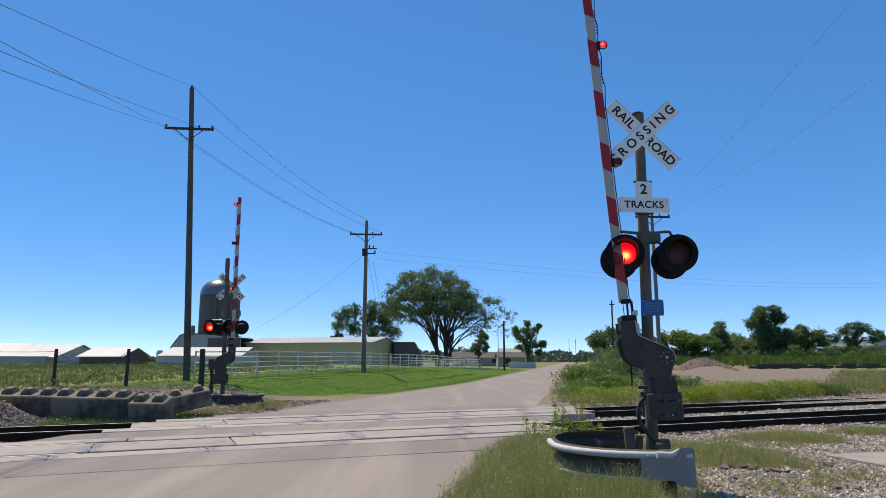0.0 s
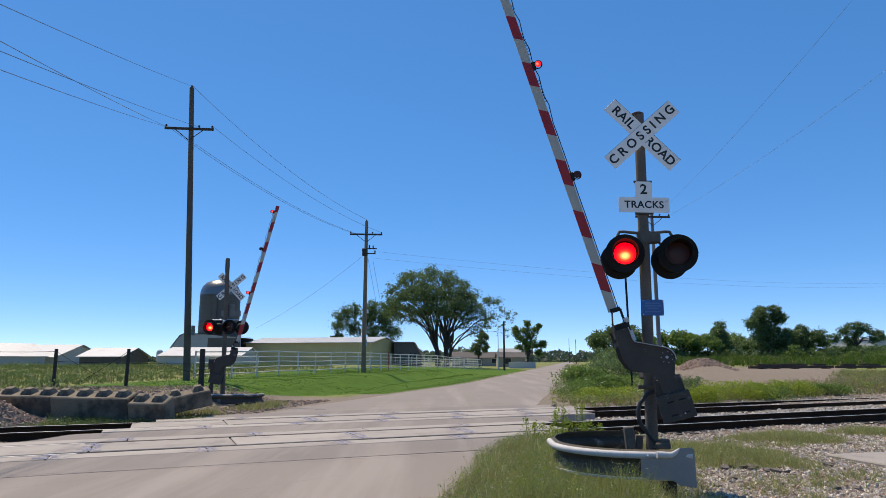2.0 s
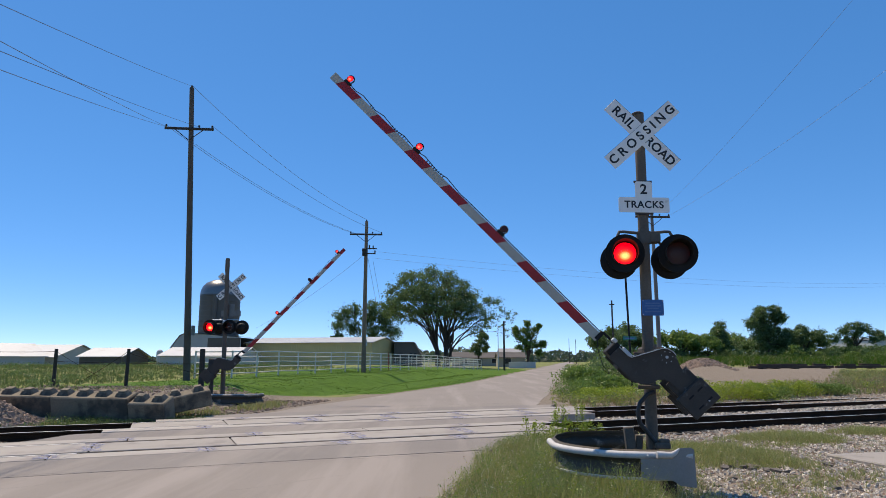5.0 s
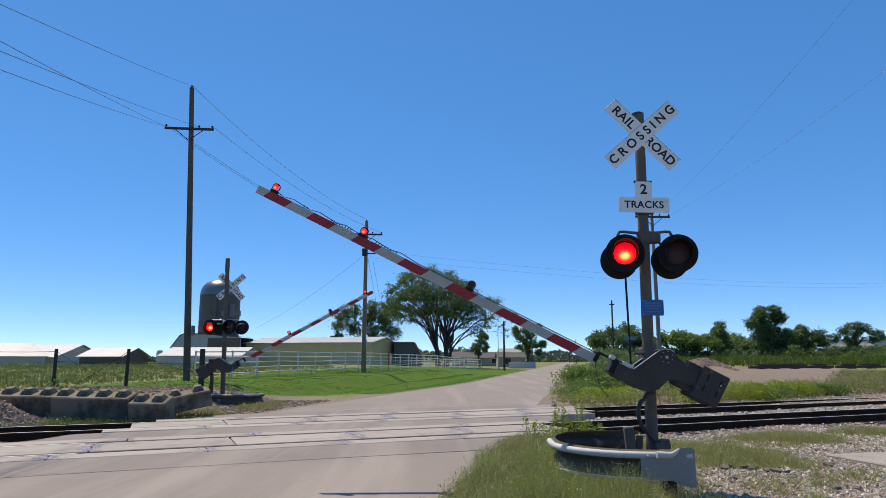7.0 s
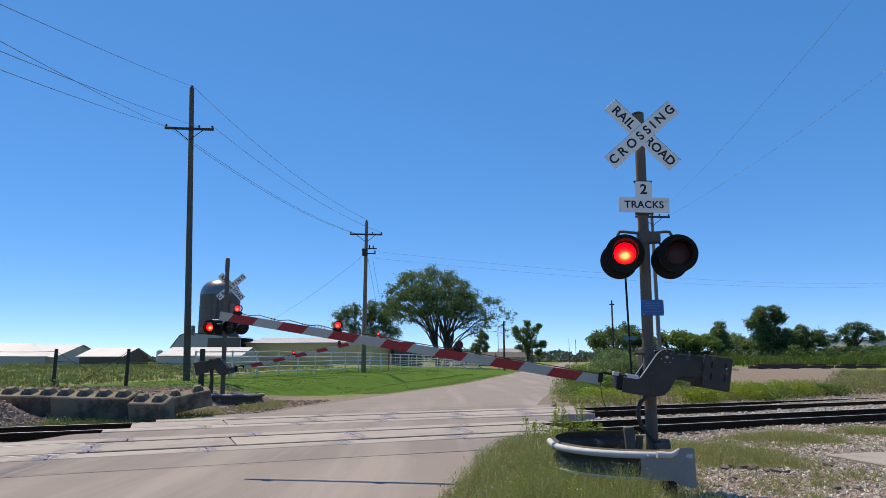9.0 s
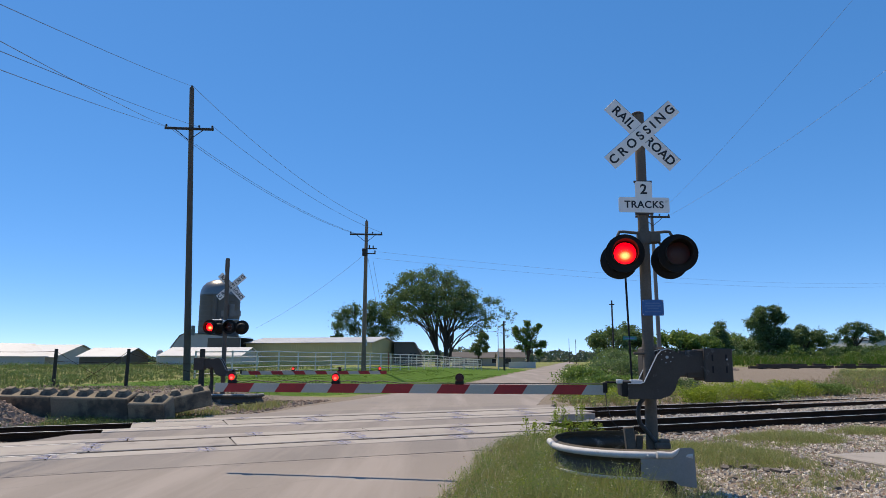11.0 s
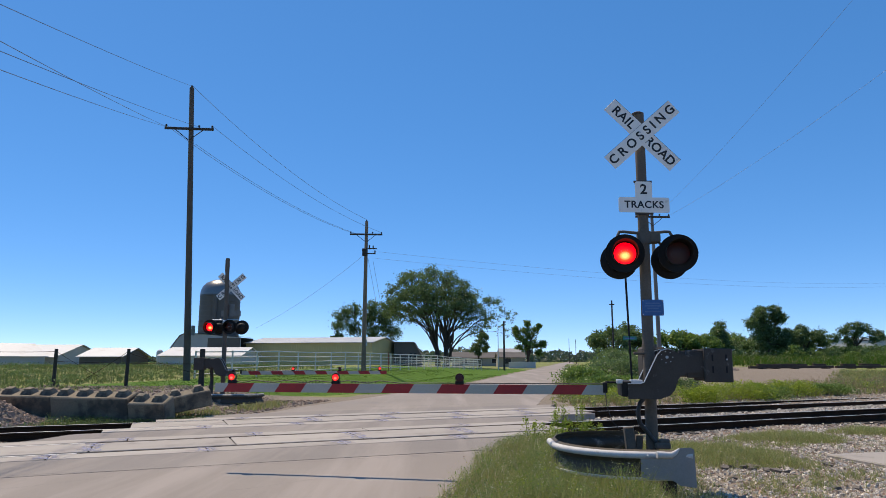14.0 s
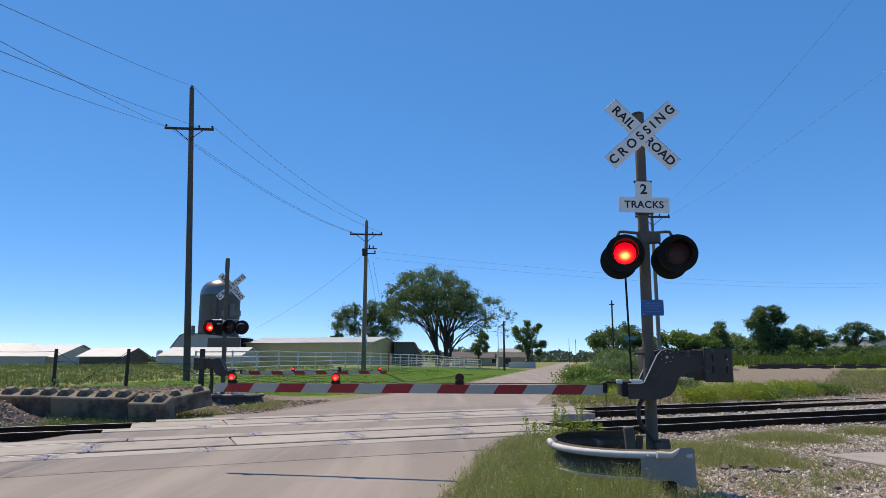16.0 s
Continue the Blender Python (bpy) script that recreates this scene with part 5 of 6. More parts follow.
    for g in tips:
        if rnd.random() < 0.36:
            continue
        cr = rnd.uniform(0.24, 0.5)
        for _ in range(int(rnd.uniform(18, 58) * (0.5 + 0.5 * smooth_step(4.5, 10.5, g.z)))):
            c = g + Vector((rnd.gauss(0, 1), rnd.gauss(0, 1), rnd.gauss(0, 0.6))) * cr
            if c.z < 2.6:
                continue
            s = 0.155 * rnd.uniform(0.6, 1.3)
            a = Vector((rnd.uniform(-1, 1), rnd.uniform(-1, 1), rnd.uniform(-0.8, 0.8))).normalized()
            b = Matrix.Rotation(rnd.uniform(0, 6.28), 3, a) @ a.orthogonal().normalized()
            k = len(vs)
            vs += [tuple(c - a * s), tuple(c + b * s * 0.55), tuple(c + a * s), tuple(c - b * s * 0.55)]
            fs.append((k, k + 1, k + 2, k + 3))
    part("crown", raw("crown", vs, fs, LEAF_TREE), LEAF_TREE, t, "leafy crown with gaps")
    return t


fan_tree(0.0, 120, 8, "large spreading shade tree with dark limbs")
def clump_tree(x, y, trunk, fork, clumps, leaf, per, seed, label, material, depth=0.8, group="trees"):
    """Trunk, limbs arching to masses of foliage (across, up, radius), each mass of many small sprays with gaps between."""
    rnd = random.Random(seed)
    t = thing("tree", pose(x, y, ground_z(x, y)), label, "tree", group)
    wood, vs, fs = M(), [], []
    top = Vector((rnd.uniform(-0.2, 0.2), 0, fork))
    wood.tube([(0, 0, -0.3), (0, 0, fork * 0.3), top], [trunk * 1.3, trunk, trunk * 0.8], 9, False)
    for cx, cz, cr in clumps:
        c = Vector((cx, rnd.uniform(-1, 1) * cr * depth * 1.6, cz))
        k = c.lerp(top, 0.5) + Vector((-(c.x - top.x) * 0.18, 0, 0.12 * abs(c.x - top.x)))
        wood.tube([top - Vector((0, 0, fork * rnd.uniform(0, 0.35))), top.lerp(k, 0.5), k, c], [trunk * 0.55, trunk * 0.42, trunk * 0.3, 0.03], 6, False)
        for _ in range(int(14 + 6 * cr)):
            d = Vector((rnd.gauss(0, 1), rnd.gauss(0, 1), rnd.gauss(0.15, 0.85))).normalized()
            e = c + d * cr * rnd.uniform(0.45, 1.0)
            wood.tube([c.lerp(k, rnd.uniform(0, 0.3)), c.lerp(e, 0.6), e], [0.04, 0.025, 0.01], 4, False)
            w = cr * rnd.uniform(0.16, 0.34)
            for _ in range(int(per * rnd.uniform(0.5, 1.4))):
                p = e + Vector((rnd.gauss(0, 1), rnd.gauss(0, 1), rnd.gauss(0, 0.75))) * w
                if p.z < 0.1:
                    continue
                s = leaf * rnd.uniform(0.6, 1.3)
                a = Vector((rnd.uniform(-1, 1), rnd.uniform(-1, 1), rnd.uniform(-0.8, 0.8))).normalized()
                b = Matrix.Rotation(rnd.uniform(0, 6.28), 3, a) @ a.orthogonal().normalized()
                q = len(vs)
                vs += [tuple(p - a * s), tuple(p + b * s * 0.55), tuple(p + a * s), tuple(p - b * s * 0.55)]
                fs.append((q, q + 1, q + 2, q + 3))
    part("trunk", wood, BARK, t, "dark bark trunk and limbs", smooth=True)
    part("crown", raw("crown", vs, fs, material), material, t, "leafy crown with gaps")
    return t


clump_tree(-17.0, 142, 0.3, 3.0, ((-5.2, 8.6, 1.7), (-4.4, 10.8, 1.8), (-2.2, 11.6, 1.9), (-1.6, 8.0, 1.8), (1.0, 10.2, 1.7), (1.8, 12.4, 1.6), (3.6, 10.6, 1.7), (4.6, 8.2, 1.8),
                                  (6.0, 11.4, 1.7), (6.2, 7.4, 1.9), (-5.6, 6.2, 1.2), (2.0, 7.2, 1.6)), 0.19, 55, 11, "broad open-crowned tree behind the olive shed", LEAF_TREE)
clump_tree(16.6, 130, 0.3, 2.6, ((-2.0, 6.6, 0.9), (-1.2, 5.4, 1.1), (-0.4, 7.2, 0.9), (0.1, 8.6, 0.7), (-2.3, 7.6, 0.5), (0.7, 6.0, 1.0), (1.5, 7.3, 0.8), (2.3, 8.2, 0.6), (-0.2, 4.4, 1.2),
                                 (1.6, 4.6, 1.0), (2.9, 4.5, 0.7), (-1.7, 4.0, 0.6), (2.2, 3.0, 0.8)), 0.14, 50, 27, "small roadside tree with upright clumps of leaves", LEAF_BRIGHT)
clump_tree(7.0, 128, 0.12, 1.8, ((-1.0, 3.6, 0.9), (0.2, 4.6, 1.0), (1.2, 3.6, 0.8), (0.3, 6.2, 0.8), (1.2, 5.8, 0.6), (-0.2, 2.8, 0.6)), 0.15, 50, 31, "small young tree by the houses", LEAF_TREE)


def shrub(x, y, w, h, seed, leaf, count, material, label, name="shrub", group="shrubs", base=None):
    """A bush of many stems with leaves up their length."""
    rnd = random.Random(seed)
    t = thing(name, pose(x, y, ground_z(x, y) if base is None else base), label, "shrub", group)
    wood, vs, fs = M(), [], []
    stems = max(6, count // 60)
    lumps = [(rnd.uniform(-0.38, 0.38) * w, rnd.uniform(-0.38, 0.38) * w, rnd.uniform(0.45, 1.0) * h, rnd.uniform(0.16, 0.3) * w) for _ in range(max(4, stems // 3))]
    for lx, ly, lh, lr in lumps:
        wood.tube([(lx * 0.3, ly * 0.3, -0.1), (lx * 0.8, ly * 0.8, lh * 0.5), (lx, ly, lh * 0.9)], [0.022 * h if h > 1.2 else 0.006, 0.014 * h if h > 1.2 else 0.004, 0.003], 5, False)
    for _ in range(count):
        lx, ly, lh, lr = rnd.choice(lumps)
        z = lh * (1 - rnd.random() ** 1.7 * 0.95)
        r = lr * (1.15 - 0.75 * (z / lh) ** 2)
        c = Vector((lx + rnd.gauss(0, 0.55) * r, ly + rnd.gauss(0, 0.55) * r, z + rnd.gauss(0, 0.04) * h))
        s = leaf * rnd.uniform(0.6, 1.4)
        a = Vector((rnd.uniform(-1, 1), rnd.uniform(-1, 1), rnd.uniform(-0.5, 1))).normalized()
        b = Matrix.Rotation(rnd.uniform(0, 6.28), 3, a) @ a.orthogonal().normalized()
        k = len(vs)
        vs += [tuple(c - a * s), tuple(c + b * s * 0.5), tuple(c + a * s), tuple(c - b * s * 0.5)]
        fs.append((k, k + 1, k + 2, k + 3))
    part("stems", wood, BARK, t)
    part("foliage", raw("foliage", vs, fs, material), material, t)
    return t


# tree row beyond the tracks
for i, (x, y, h, w, m) in enumerate(((21.5, 88, 5.6, 6.5, LEAF_DARK), (24.8, 92, 6.8, 6.5, LEAF_DARK), (28.5, 95, 5.2, 6, LEAF_BRIGHT), (31, 88, 5.6, 5.5, LEAF_BRIGHT),
                                     (34.5, 90, 5.0, 6, LEAF_BRIGHT), (42.3, 98, 5.4, 6.0, LEAF_BRIGHT),
                                     (51.5, 102, 5.2, 5.5, LEAF_BRIGHT), (57, 106, 5.6, 6, LEAF_DARK), (67.5, 112, 3.6, 7, LEAF_DARK), (74.5, 114, 3.2, 6, LEAF_DARK), (81, 118, 3.4, 8, LEAF_DARK), (43.5, 96, 5.0, 6.0, LEAF_DARK))):
    tree("tree", x, y, max(2.6, h - 1.3), w, 0.12, 50 + i, 0.16, 5200 if m != LEAF_TREE else 3600, "bushy green tree in the row beyond the tracks", m, 0.1, 0.08, 1.1, 3, "tree row beyond the tracks")
for i in range(24):
    x = 20 + i * 3.1
    shrub(x, 84 + 0.35 * (x - 20) + random.uniform(-2, 2), 4.2, random.uniform(1.2, 2.2), 90 + i, 0.12, 1300, random.choice((LEAF_DARK, LEAF_BRIGHT, LEAF_DARK)),
          "dense green undergrowth below the tree row", group="undergrowth")
clump_tree(38.4, 92, 0.16, 1.2, ((0, 4.4, 0.9), (-0.5, 3.2, 1.1), (0.6, 3.0, 1.1), (0, 1.8, 1.3), (0.3, 2.2, 1.2)), 0.12, 90, 61, "dark dense young tree in the row beyond the tracks", LEAF_DARK, group="tree row beyond the tracks")
clump_tree(47.0, 96, 0.3, 2.0, ((-2.0, 5.2, 1.1), (-1.2, 6.4, 1.1), (-0.4, 7.2, 0.8), (1.2, 7.0, 0.9), (1.9, 6.0, 1.0), (0.3, 5.4, 1.3), (-1.0, 4.0, 1.4), (1.3, 4.2, 1.4), (2.6, 3.8, 1.2), (0.2, 2.6, 1.6),
                                (2.4, 2.2, 1.5), (-1.6, 2.0, 1.3)), 0.13, 90, 63, "tall dark tree in the row beyond the tracks", LEAF_DARK, group="tree row beyond the tracks")
clump_tree(53.5, 98, 0.2, 1.5, ((-1.6, 3.4, 1.1), (-0.4, 4.2, 1.0), (1.0, 3.6, 1.2), (2.2, 2.8, 1.2), (-2.0, 2.0, 1.2), (0.2, 2.2, 1.5)), 0.13, 85, 65, "rounded green tree in the row beyond the tracks", LEAF_DARK, group="tree row beyond the tracks")
clump_tree(68.7, 110, 0.22, 2.4, ((-3.4, 3.6, 0.9), (-2.2, 4.6, 1.0), (-0.8, 5.4, 0.9), (0.6, 5.6, 0.9), (1.8, 5.0, 0.9), (3.2, 4.2, 0.9), (4.2, 3.8, 0.7), (0.2, 4.2, 0.9), (-1.4, 3.2, 0.8), (2.2, 3.4, 0.8)),
           0.13, 45, 67, "flat-topped open tree in the row beyond the tracks", LEAF_TREE, group="tree row beyond the tracks")
# weeds along the far side of the tracks
for i, (x, y, w, h, m) in enumerate(((6.6, 27.2, 1.3, 0.8, LEAF_SHRUB), (7.3, 29.0, 1.5, 0.8, LEAF_SHRUB), (11.0, 34, 2.0, 0.9, LEAF_BRIGHT),
                                     (9.9, 26.0, 1.2, 0.75, LEAF_SHRUB), (12.0, 27.2, 1.7, 0.85, LEAF_SHRUB), (13.2, 27.6, 1.2, 0.7, LEAF_BRIGHT), (15.0, 28.6, 1.4, 0.75, LEAF_SHRUB),
                                     (10.6, 29.5, 0.9, 1.0, LEAF_DARK), (17.0, 29.6, 1.3, 0.5, LEAF_BRIGHT),
                                     (9.4, 38, 2.0, 1.0, LEAF_BRIGHT), (6.3, 31.5, 1.5, 1.0, LEAF_BRIGHT), (9.4, 43.5, 2.2, 1.4, LEAF_BRIGHT), (11.4, 52, 2.6, 1.5, LEAF_BRIGHT),
                                     (12.6, 47, 3.0, 1.6, LEAF_DARK), (17.0, 62, 4, 2.2, LEAF_DARK))):
    shrub(x, y, w * 1.6, h * 0.85, 130 + i, 0.032 if y < 36 else 0.075, 5200, m, "yellow-green weed bush beside the tracks" if m == LEAF_SHRUB else "leafy green weed bush beside the tracks", "weed_bush", "weed bushes")


def scatter(name, label, material, spots, height, width, rnd, lean=0.35, blades=1):
    """Grass as bent blades."""
    vs, fs = [], []
    for x, y, k in spots:
        z = ground_z(x, y) - 0.01
        for _ in range(blades):
            h = height * k * rnd.uniform(0.45, 1.25)
            w = width * rnd.uniform(0.7, 1.4)
            a = rnd.uniform(0, 6.28)
            dx, dy = math.cos(a) * w, math.sin(a) * w
            b = rnd.uniform(0, 6.28)
            ln = h * lean * rnd.uniform(0.2, 1.4)
            ex, ey = math.cos(b) * ln, math.sin(b) * ln
            ox, oy = x + rnd.uniform(-0.05, 0.05), y + rnd.uniform(-0.05, 0.05)
            i = len(vs)
            vs += [(ox - dx, oy - dy, z), (ox + dx, oy + dy, z), (ox + dx * 0.7 + ex * 0.35, oy + dy * 0.7 + ey * 0.35, z + h * 0.6),
                   (ox - dx * 0.7 + ex * 0.35, oy - dy * 0.7 + ey * 0.35, z + h * 0.6), (ox + ex, oy + ey, z + h)]
            fs += [(i, i + 1, i + 2, i + 3), (i + 3, i + 2, i + 4)]
    ob = new(name, raw(name, vs, fs, material))
    return tagged(ob, label, "grass", kind="stuff")


def spots(n, x0, x1, y0, y1, keep, rnd):
    out = []
    while n > 0:
        n -= 1
        x, y = rnd.uniform(x0, x1), rnd.uniform(y0, y1)
        k = keep(x, y)
        if k > 0 and rnd.random() < k:
            out.append((x, y, (0.5 + 0.5 * k) * (1 + 0.5 * noise.noise(Vector((x * 1.6, y * 1.6, 31))))))
    return out


RND = random.Random(77)


def near_verge(x, y):
    """Tall grass between the road edge and the guardrail, thinning into the gravel."""
    v, u = v_of(x, y), u_of(x, y)
    patch = noise.noise(Vector((x * 0.9, y * 0.9, 9))) * 0.5 + 0.5
    k = smooth_step(-1.75, -1.0, v) * (1 - 0.75 * smooth_step(0.7, 1.3, v)) * (1 - smooth_step(1.5, 1.9, v)) * (1 - smooth_step(-1.6, -0.7, u))
    return k * (0.45 + 0.7 * patch)


g1 = spots(15000, -1.6, 5.0, 6.0, 14.5, near_verge, RND)
scatter("grass", "tall green roadside grass by the guardrail", GRASS, g1, 0.32, 0.0028, RND, 0.5, 8)
scatter("dry_grass", "dry straw-coloured grass among the green", GRASS_DRY, g1, 0.34, 0.002, RND, 0.5, 5)
scatter("seed_heads", "pale seed heads in the roadside grass", SEED, g1[::4], 0.38, 0.004, RND, 0.5, 1)


def leaf_scatter(name, label, material, places, rnd, top, size):
    """Small broad leaves of low weeds, standing at all heights in the grass."""
    vs, fs = [], []
    for x, y, k in places:
        z = ground_z(x, y)
        for _ in range(3):
            c = Vector((x + rnd.gauss(0, 0.06), y + rnd.gauss(0, 0.06), z + top * k * rnd.random() ** 0.7))
            s = size * rnd.uniform(0.6, 1.5)
            a = Vector((rnd.uniform(-1, 1), rnd.uniform(-1, 1), rnd.uniform(-0.3, 0.9))).normalized()
            b = Matrix.Rotation(rnd.uniform(0, 6.28), 3, a) @ a.orthogonal().normalized()
            i = len(vs)
            vs += [tuple(c - a * s), tuple(c + b * s * 0.5), tuple(c + a * s), tuple(c - b * s * 0.5)]
            fs.append((i, i + 1, i + 2, i + 3))
    return tagged(new(name, raw(name, vs, fs, material)), label, "weeds", kind="stuff")


leaf_scatter("weeds", "broad-leaved green weeds in the roadside grass", LEAF_BRIGHT, g1 + g1, RND, 0.34, 0.011)
leaf_scatter("weeds", "yellow-green leaflets in the roadside grass", LEAF_SHRUB, g1, RND, 0.38, 0.009)
leaf_scatter("flower_specks", "tiny pale flower heads in the roadside grass", SEED, g1[::3], RND, 0.42, 0.008)


def rail_mound(x, y):
    left = smooth_step(0.35, 0.95, x - (0.25 * y - 1.75)) * (1 - smooth_step(1.46, 1.56, x)) * (1 - smooth_step(10.4, 12.2, y))
    front = smooth_step(0.35, 0.95, x - (0.25 * y - 1.75)) * (1 - smooth_step(7.95, 8.05, y)) * (1 - smooth_step(1.9, 2.5, x))
    patch = noise.noise(Vector((x * 1.8, y * 1.8, 54))) * 0.5 + 0.5
    return max(left, front) * (0.25 + 0.75 * smooth_step(0.3, 0.6, patch))


g10 = spots(5200, 0.2, 2.6, 6.8, 12.2, rail_mound, RND)
scatter("grass", "tall bushy grass against the guardrail", GRASS, g10, 0.52, 0.003, RND, 0.45, 6)
scatter("dry_grass", "seeding stalks against the guardrail", GRASS_DRY, g10[::3], 0.48, 0.0025, RND, 0.5, 3)
leaf_scatter("weeds", "leafy yellow-green weeds against the guardrail", LEAF_SHRUB, g10, RND, 0.55, 0.011)
leaf_scatter("weeds", "fine green leaves against the guardrail", LEAF_BRIGHT, g10 + g10, RND, 0.5, 0.01)
leaf_scatter("flower_specks", "tiny pale flower heads against the guardrail", SEED, g10[::2], RND, 0.58, 0.007)


def near_gravel(x, y):
    v, u = v_of(x, y), u_of(x, y)
    patch = noise.noise(Vector((x * 0.55, y * 0.75, 4))) * 0.5 + 0.5
    # two grassy strips across the gravel, the rest nearly bare
    strip = (1 - smooth_step(5.6, 6.6, x + patch - 0.5)) * smooth_step(11.0 - 0.2 * (x - 4), 11.7 - 0.2 * (x - 4), y + 0.8 * (patch - 0.5)) * (1 - smooth_step(13.6, 14.6, y))
    clump = 1 - smooth_step(0.6, 1.5, math.hypot((x - 7.6) / 1.1, (y - 15.2) / 1.0))
    clump = max(clump, 1 - smooth_step(0.6, 1.4, math.hypot((x - 10.6) / 1.3, (y - 16.4) / 0.8)))
    return smooth_step(1.0, 1.6, v) * (1 - smooth_step(-1.6, -1.2, u)) * max(strip, clump, 0.04 + 0.3 * smooth_step(0.55, 0.68, patch))


g2 = spots(34000, 2.0, 16, 8.5, 20.5, near_gravel, RND)
scatter("grass", "patchy short grass growing through gravel", GRASS, g2, 0.15, 0.004, RND, 0.6, 7)
scatter("dry_grass", "straw among the gravel", GRASS_DRY, g2, 0.11, 0.003, RND, 0.9, 4)
leaf_scatter("weeds", "small green leaves among the gravel grass", LEAF_BRIGHT, g2[::2], RND, 0.12, 0.011)


def far_verge(x, y):
    v, u = v_of(x, y), u_of(x, y)
    patch = noise.noise(Vector((x * 0.35, y * 0.35, 14))) * 0.5 + 0.5
    k = smooth_step(-1.3, 0.2, v) * smooth_step(6.5, 7.2, u)
    far = y - 0.2 * (x - 20)
    return k * (0.35 + 0.65 * patch) * (1 - smooth_step(yard_edge(x) - 1.5, yard_edge(x) + 2.0, far))


g3 = spots(36000, 3, 38, 20, 54, far_verge, RND)
scatter("grass", "rough unmown grass beyond the tracks", GRASS, g3, 0.36, 0.009, RND, 0.8, 5)
scatter("dry_grass", "dry brown stalks beyond the tracks", GRASS_STALK, g3, 0.36, 0.007, RND, 0.8, 3)


g3_leafy = [q for q in g3 if q[0] < 20 and noise.noise(Vector((q[0] * 0.28, q[1] * 0.28, 61))) > -0.12]
leaf_scatter("weeds", "low yellow-green weeds on the bank beyond the tracks", LEAF_SHRUB, g3_leafy, RND, 0.5, 0.04)
leaf_scatter("weeds", "mid-green weeds on the bank beyond the tracks", LEAF_DARK, g3, RND, 0.4, 0.035)


def track_back(x, y):
    v = v_of(x, y)
    d = y - 0.2 * (x - 20)
    patch = noise.noise(Vector((x * 0.2, y * 0.2, 34))) * 0.5 + 0.5
    return smooth_step(4, 7, v) * smooth_step(73.0, 76.0, d) * (0.3 + 0.7 * patch)


g8 = spots(26000, 14, 78, 72, 100, track_back, RND)
scatter("grass", "tall pale green grass before the tree row", GRASS_LAWN, g8, 0.75, 0.035, RND, 0.5, 4)
scatter("dry_grass", "dry stalks before the tree row", GRASS_DRY, g8[::3], 0.7, 0.02, RND, 0.5, 3)


def weed_bank(x, y):
    v, u = v_of(x, y), u_of(x, y)
    patch = noise.noise(Vector((x * 0.3, y * 0.3, 44))) * 0.5 + 0.5
    return max(smooth_step(9, 13, v) * smooth_step(7.2, 8.0, u) * (1 - smooth_step(14, 17, u)) * smooth_step(0.3, 0.55, patch), 0.5 * smooth_step(0, 2, v) * smooth_step(6.5, 7.0, u) * (1 - smooth_step(8.6, 9.4, u)))


g9 = spots(9000, 4, 34, 19, 50, weed_bank, RND)
scatter("dry_grass", "tall dry brown stalks on the bank beyond the tracks", GRASS_STALK, g9, 0.5, 0.01, RND, 0.5, 4)


def left_field(x, y):
    v, u = v_of(x, y), u_of(x, y)
    return smooth_step(-11.5, -14, v) * smooth_step(13.0, 15.5, u) * 0.9 * (1 - cover_at(x, y)[1])


g4 = spots(16000, -40, -8, 22, 60, left_field, RND)
scatter("grass", "rough green field grass behind the old fence", GRASS_FIELD, g4, 0.22, 0.01, RND, 0.7, 4)
scatter("dry_grass", "dry stalks in the field behind the old fence", GRASS_STALK, g4[::7], 0.24, 0.006, RND, 0.6, 2)
leaf_scatter("weeds", "dark leafy weeds in the field behind the old fence", LEAF_DARK, [q for q in g4 if noise.noise(Vector((q[0] * 0.4, q[1] * 0.4, 71))) > 0.1], RND, 0.36, 0.04)


def left_verge(x, y):
    v, u = v_of(x, y), u_of(x, y)
    patch = noise.noise(Vector((x * 0.6, y * 0.6, 24))) * 0.5 + 0.5
    k = smooth_step(6.3, 6.8, u) * (1 - smooth_step(-10.6, -9.8, v)) * (1 - smooth_step(24, 27, y))
    if math.hypot((x + 12.9) / 2.6, (y - 17.6) / 1.5) < 0.95:
        return 0
    behind = smooth_step(8.4, 9.0, u) * smooth_step(-10.8, -11.6, v)
    return k * smooth_step(0.35, 0.6, patch) * (1 - 0.85 * behind)


g5 = spots(9000, -16, -3, 15, 27, left_verge, RND)
scatter("grass", "short weeds along the block wall", GRASS, g5, 0.2, 0.009, RND, 0.5, 4)
scatter("dry_grass", "dry weeds along the block wall", GRASS_DRY, g5[::2], 0.22, 0.008, RND, 0.5, 3)


def wall_foot(x, y):
    v, u = v_of(x, y), u_of(x, y)
    if math.hypot((x + 12.9) / 2.6, (y - 17.6) / 1.5) < 1.0:
        return 0
    return smooth_step(6.3, 6.5, u) * (1 - smooth_step(7.4, 7.8, u)) * smooth_step(-9.9, -10.3, v) * 0.9


g7 = spots(14000, -15, -4, 14.5, 21, wall_foot, RND)
scatter("grass", "weedy grass along the foot of the block wall", GRASS_FIELD, g7, 0.22, 0.006, RND, 0.6, 4)
leaf_scatter("weeds", "low dark weeds along the foot of the block wall", LEAF_DARK, g7, RND, 0.24, 0.022)


def lawn_spot(x, y):
    return cover_at(x, y)[1] * 0.9


g6 = spots(30000, -14, 8, 23, 70, lawn_spot, RND)
scatter("lawn", "bright green mown lawn along the road", GRASS_LAWN, g6, 0.03, 0.02, RND, 1.2, 4)


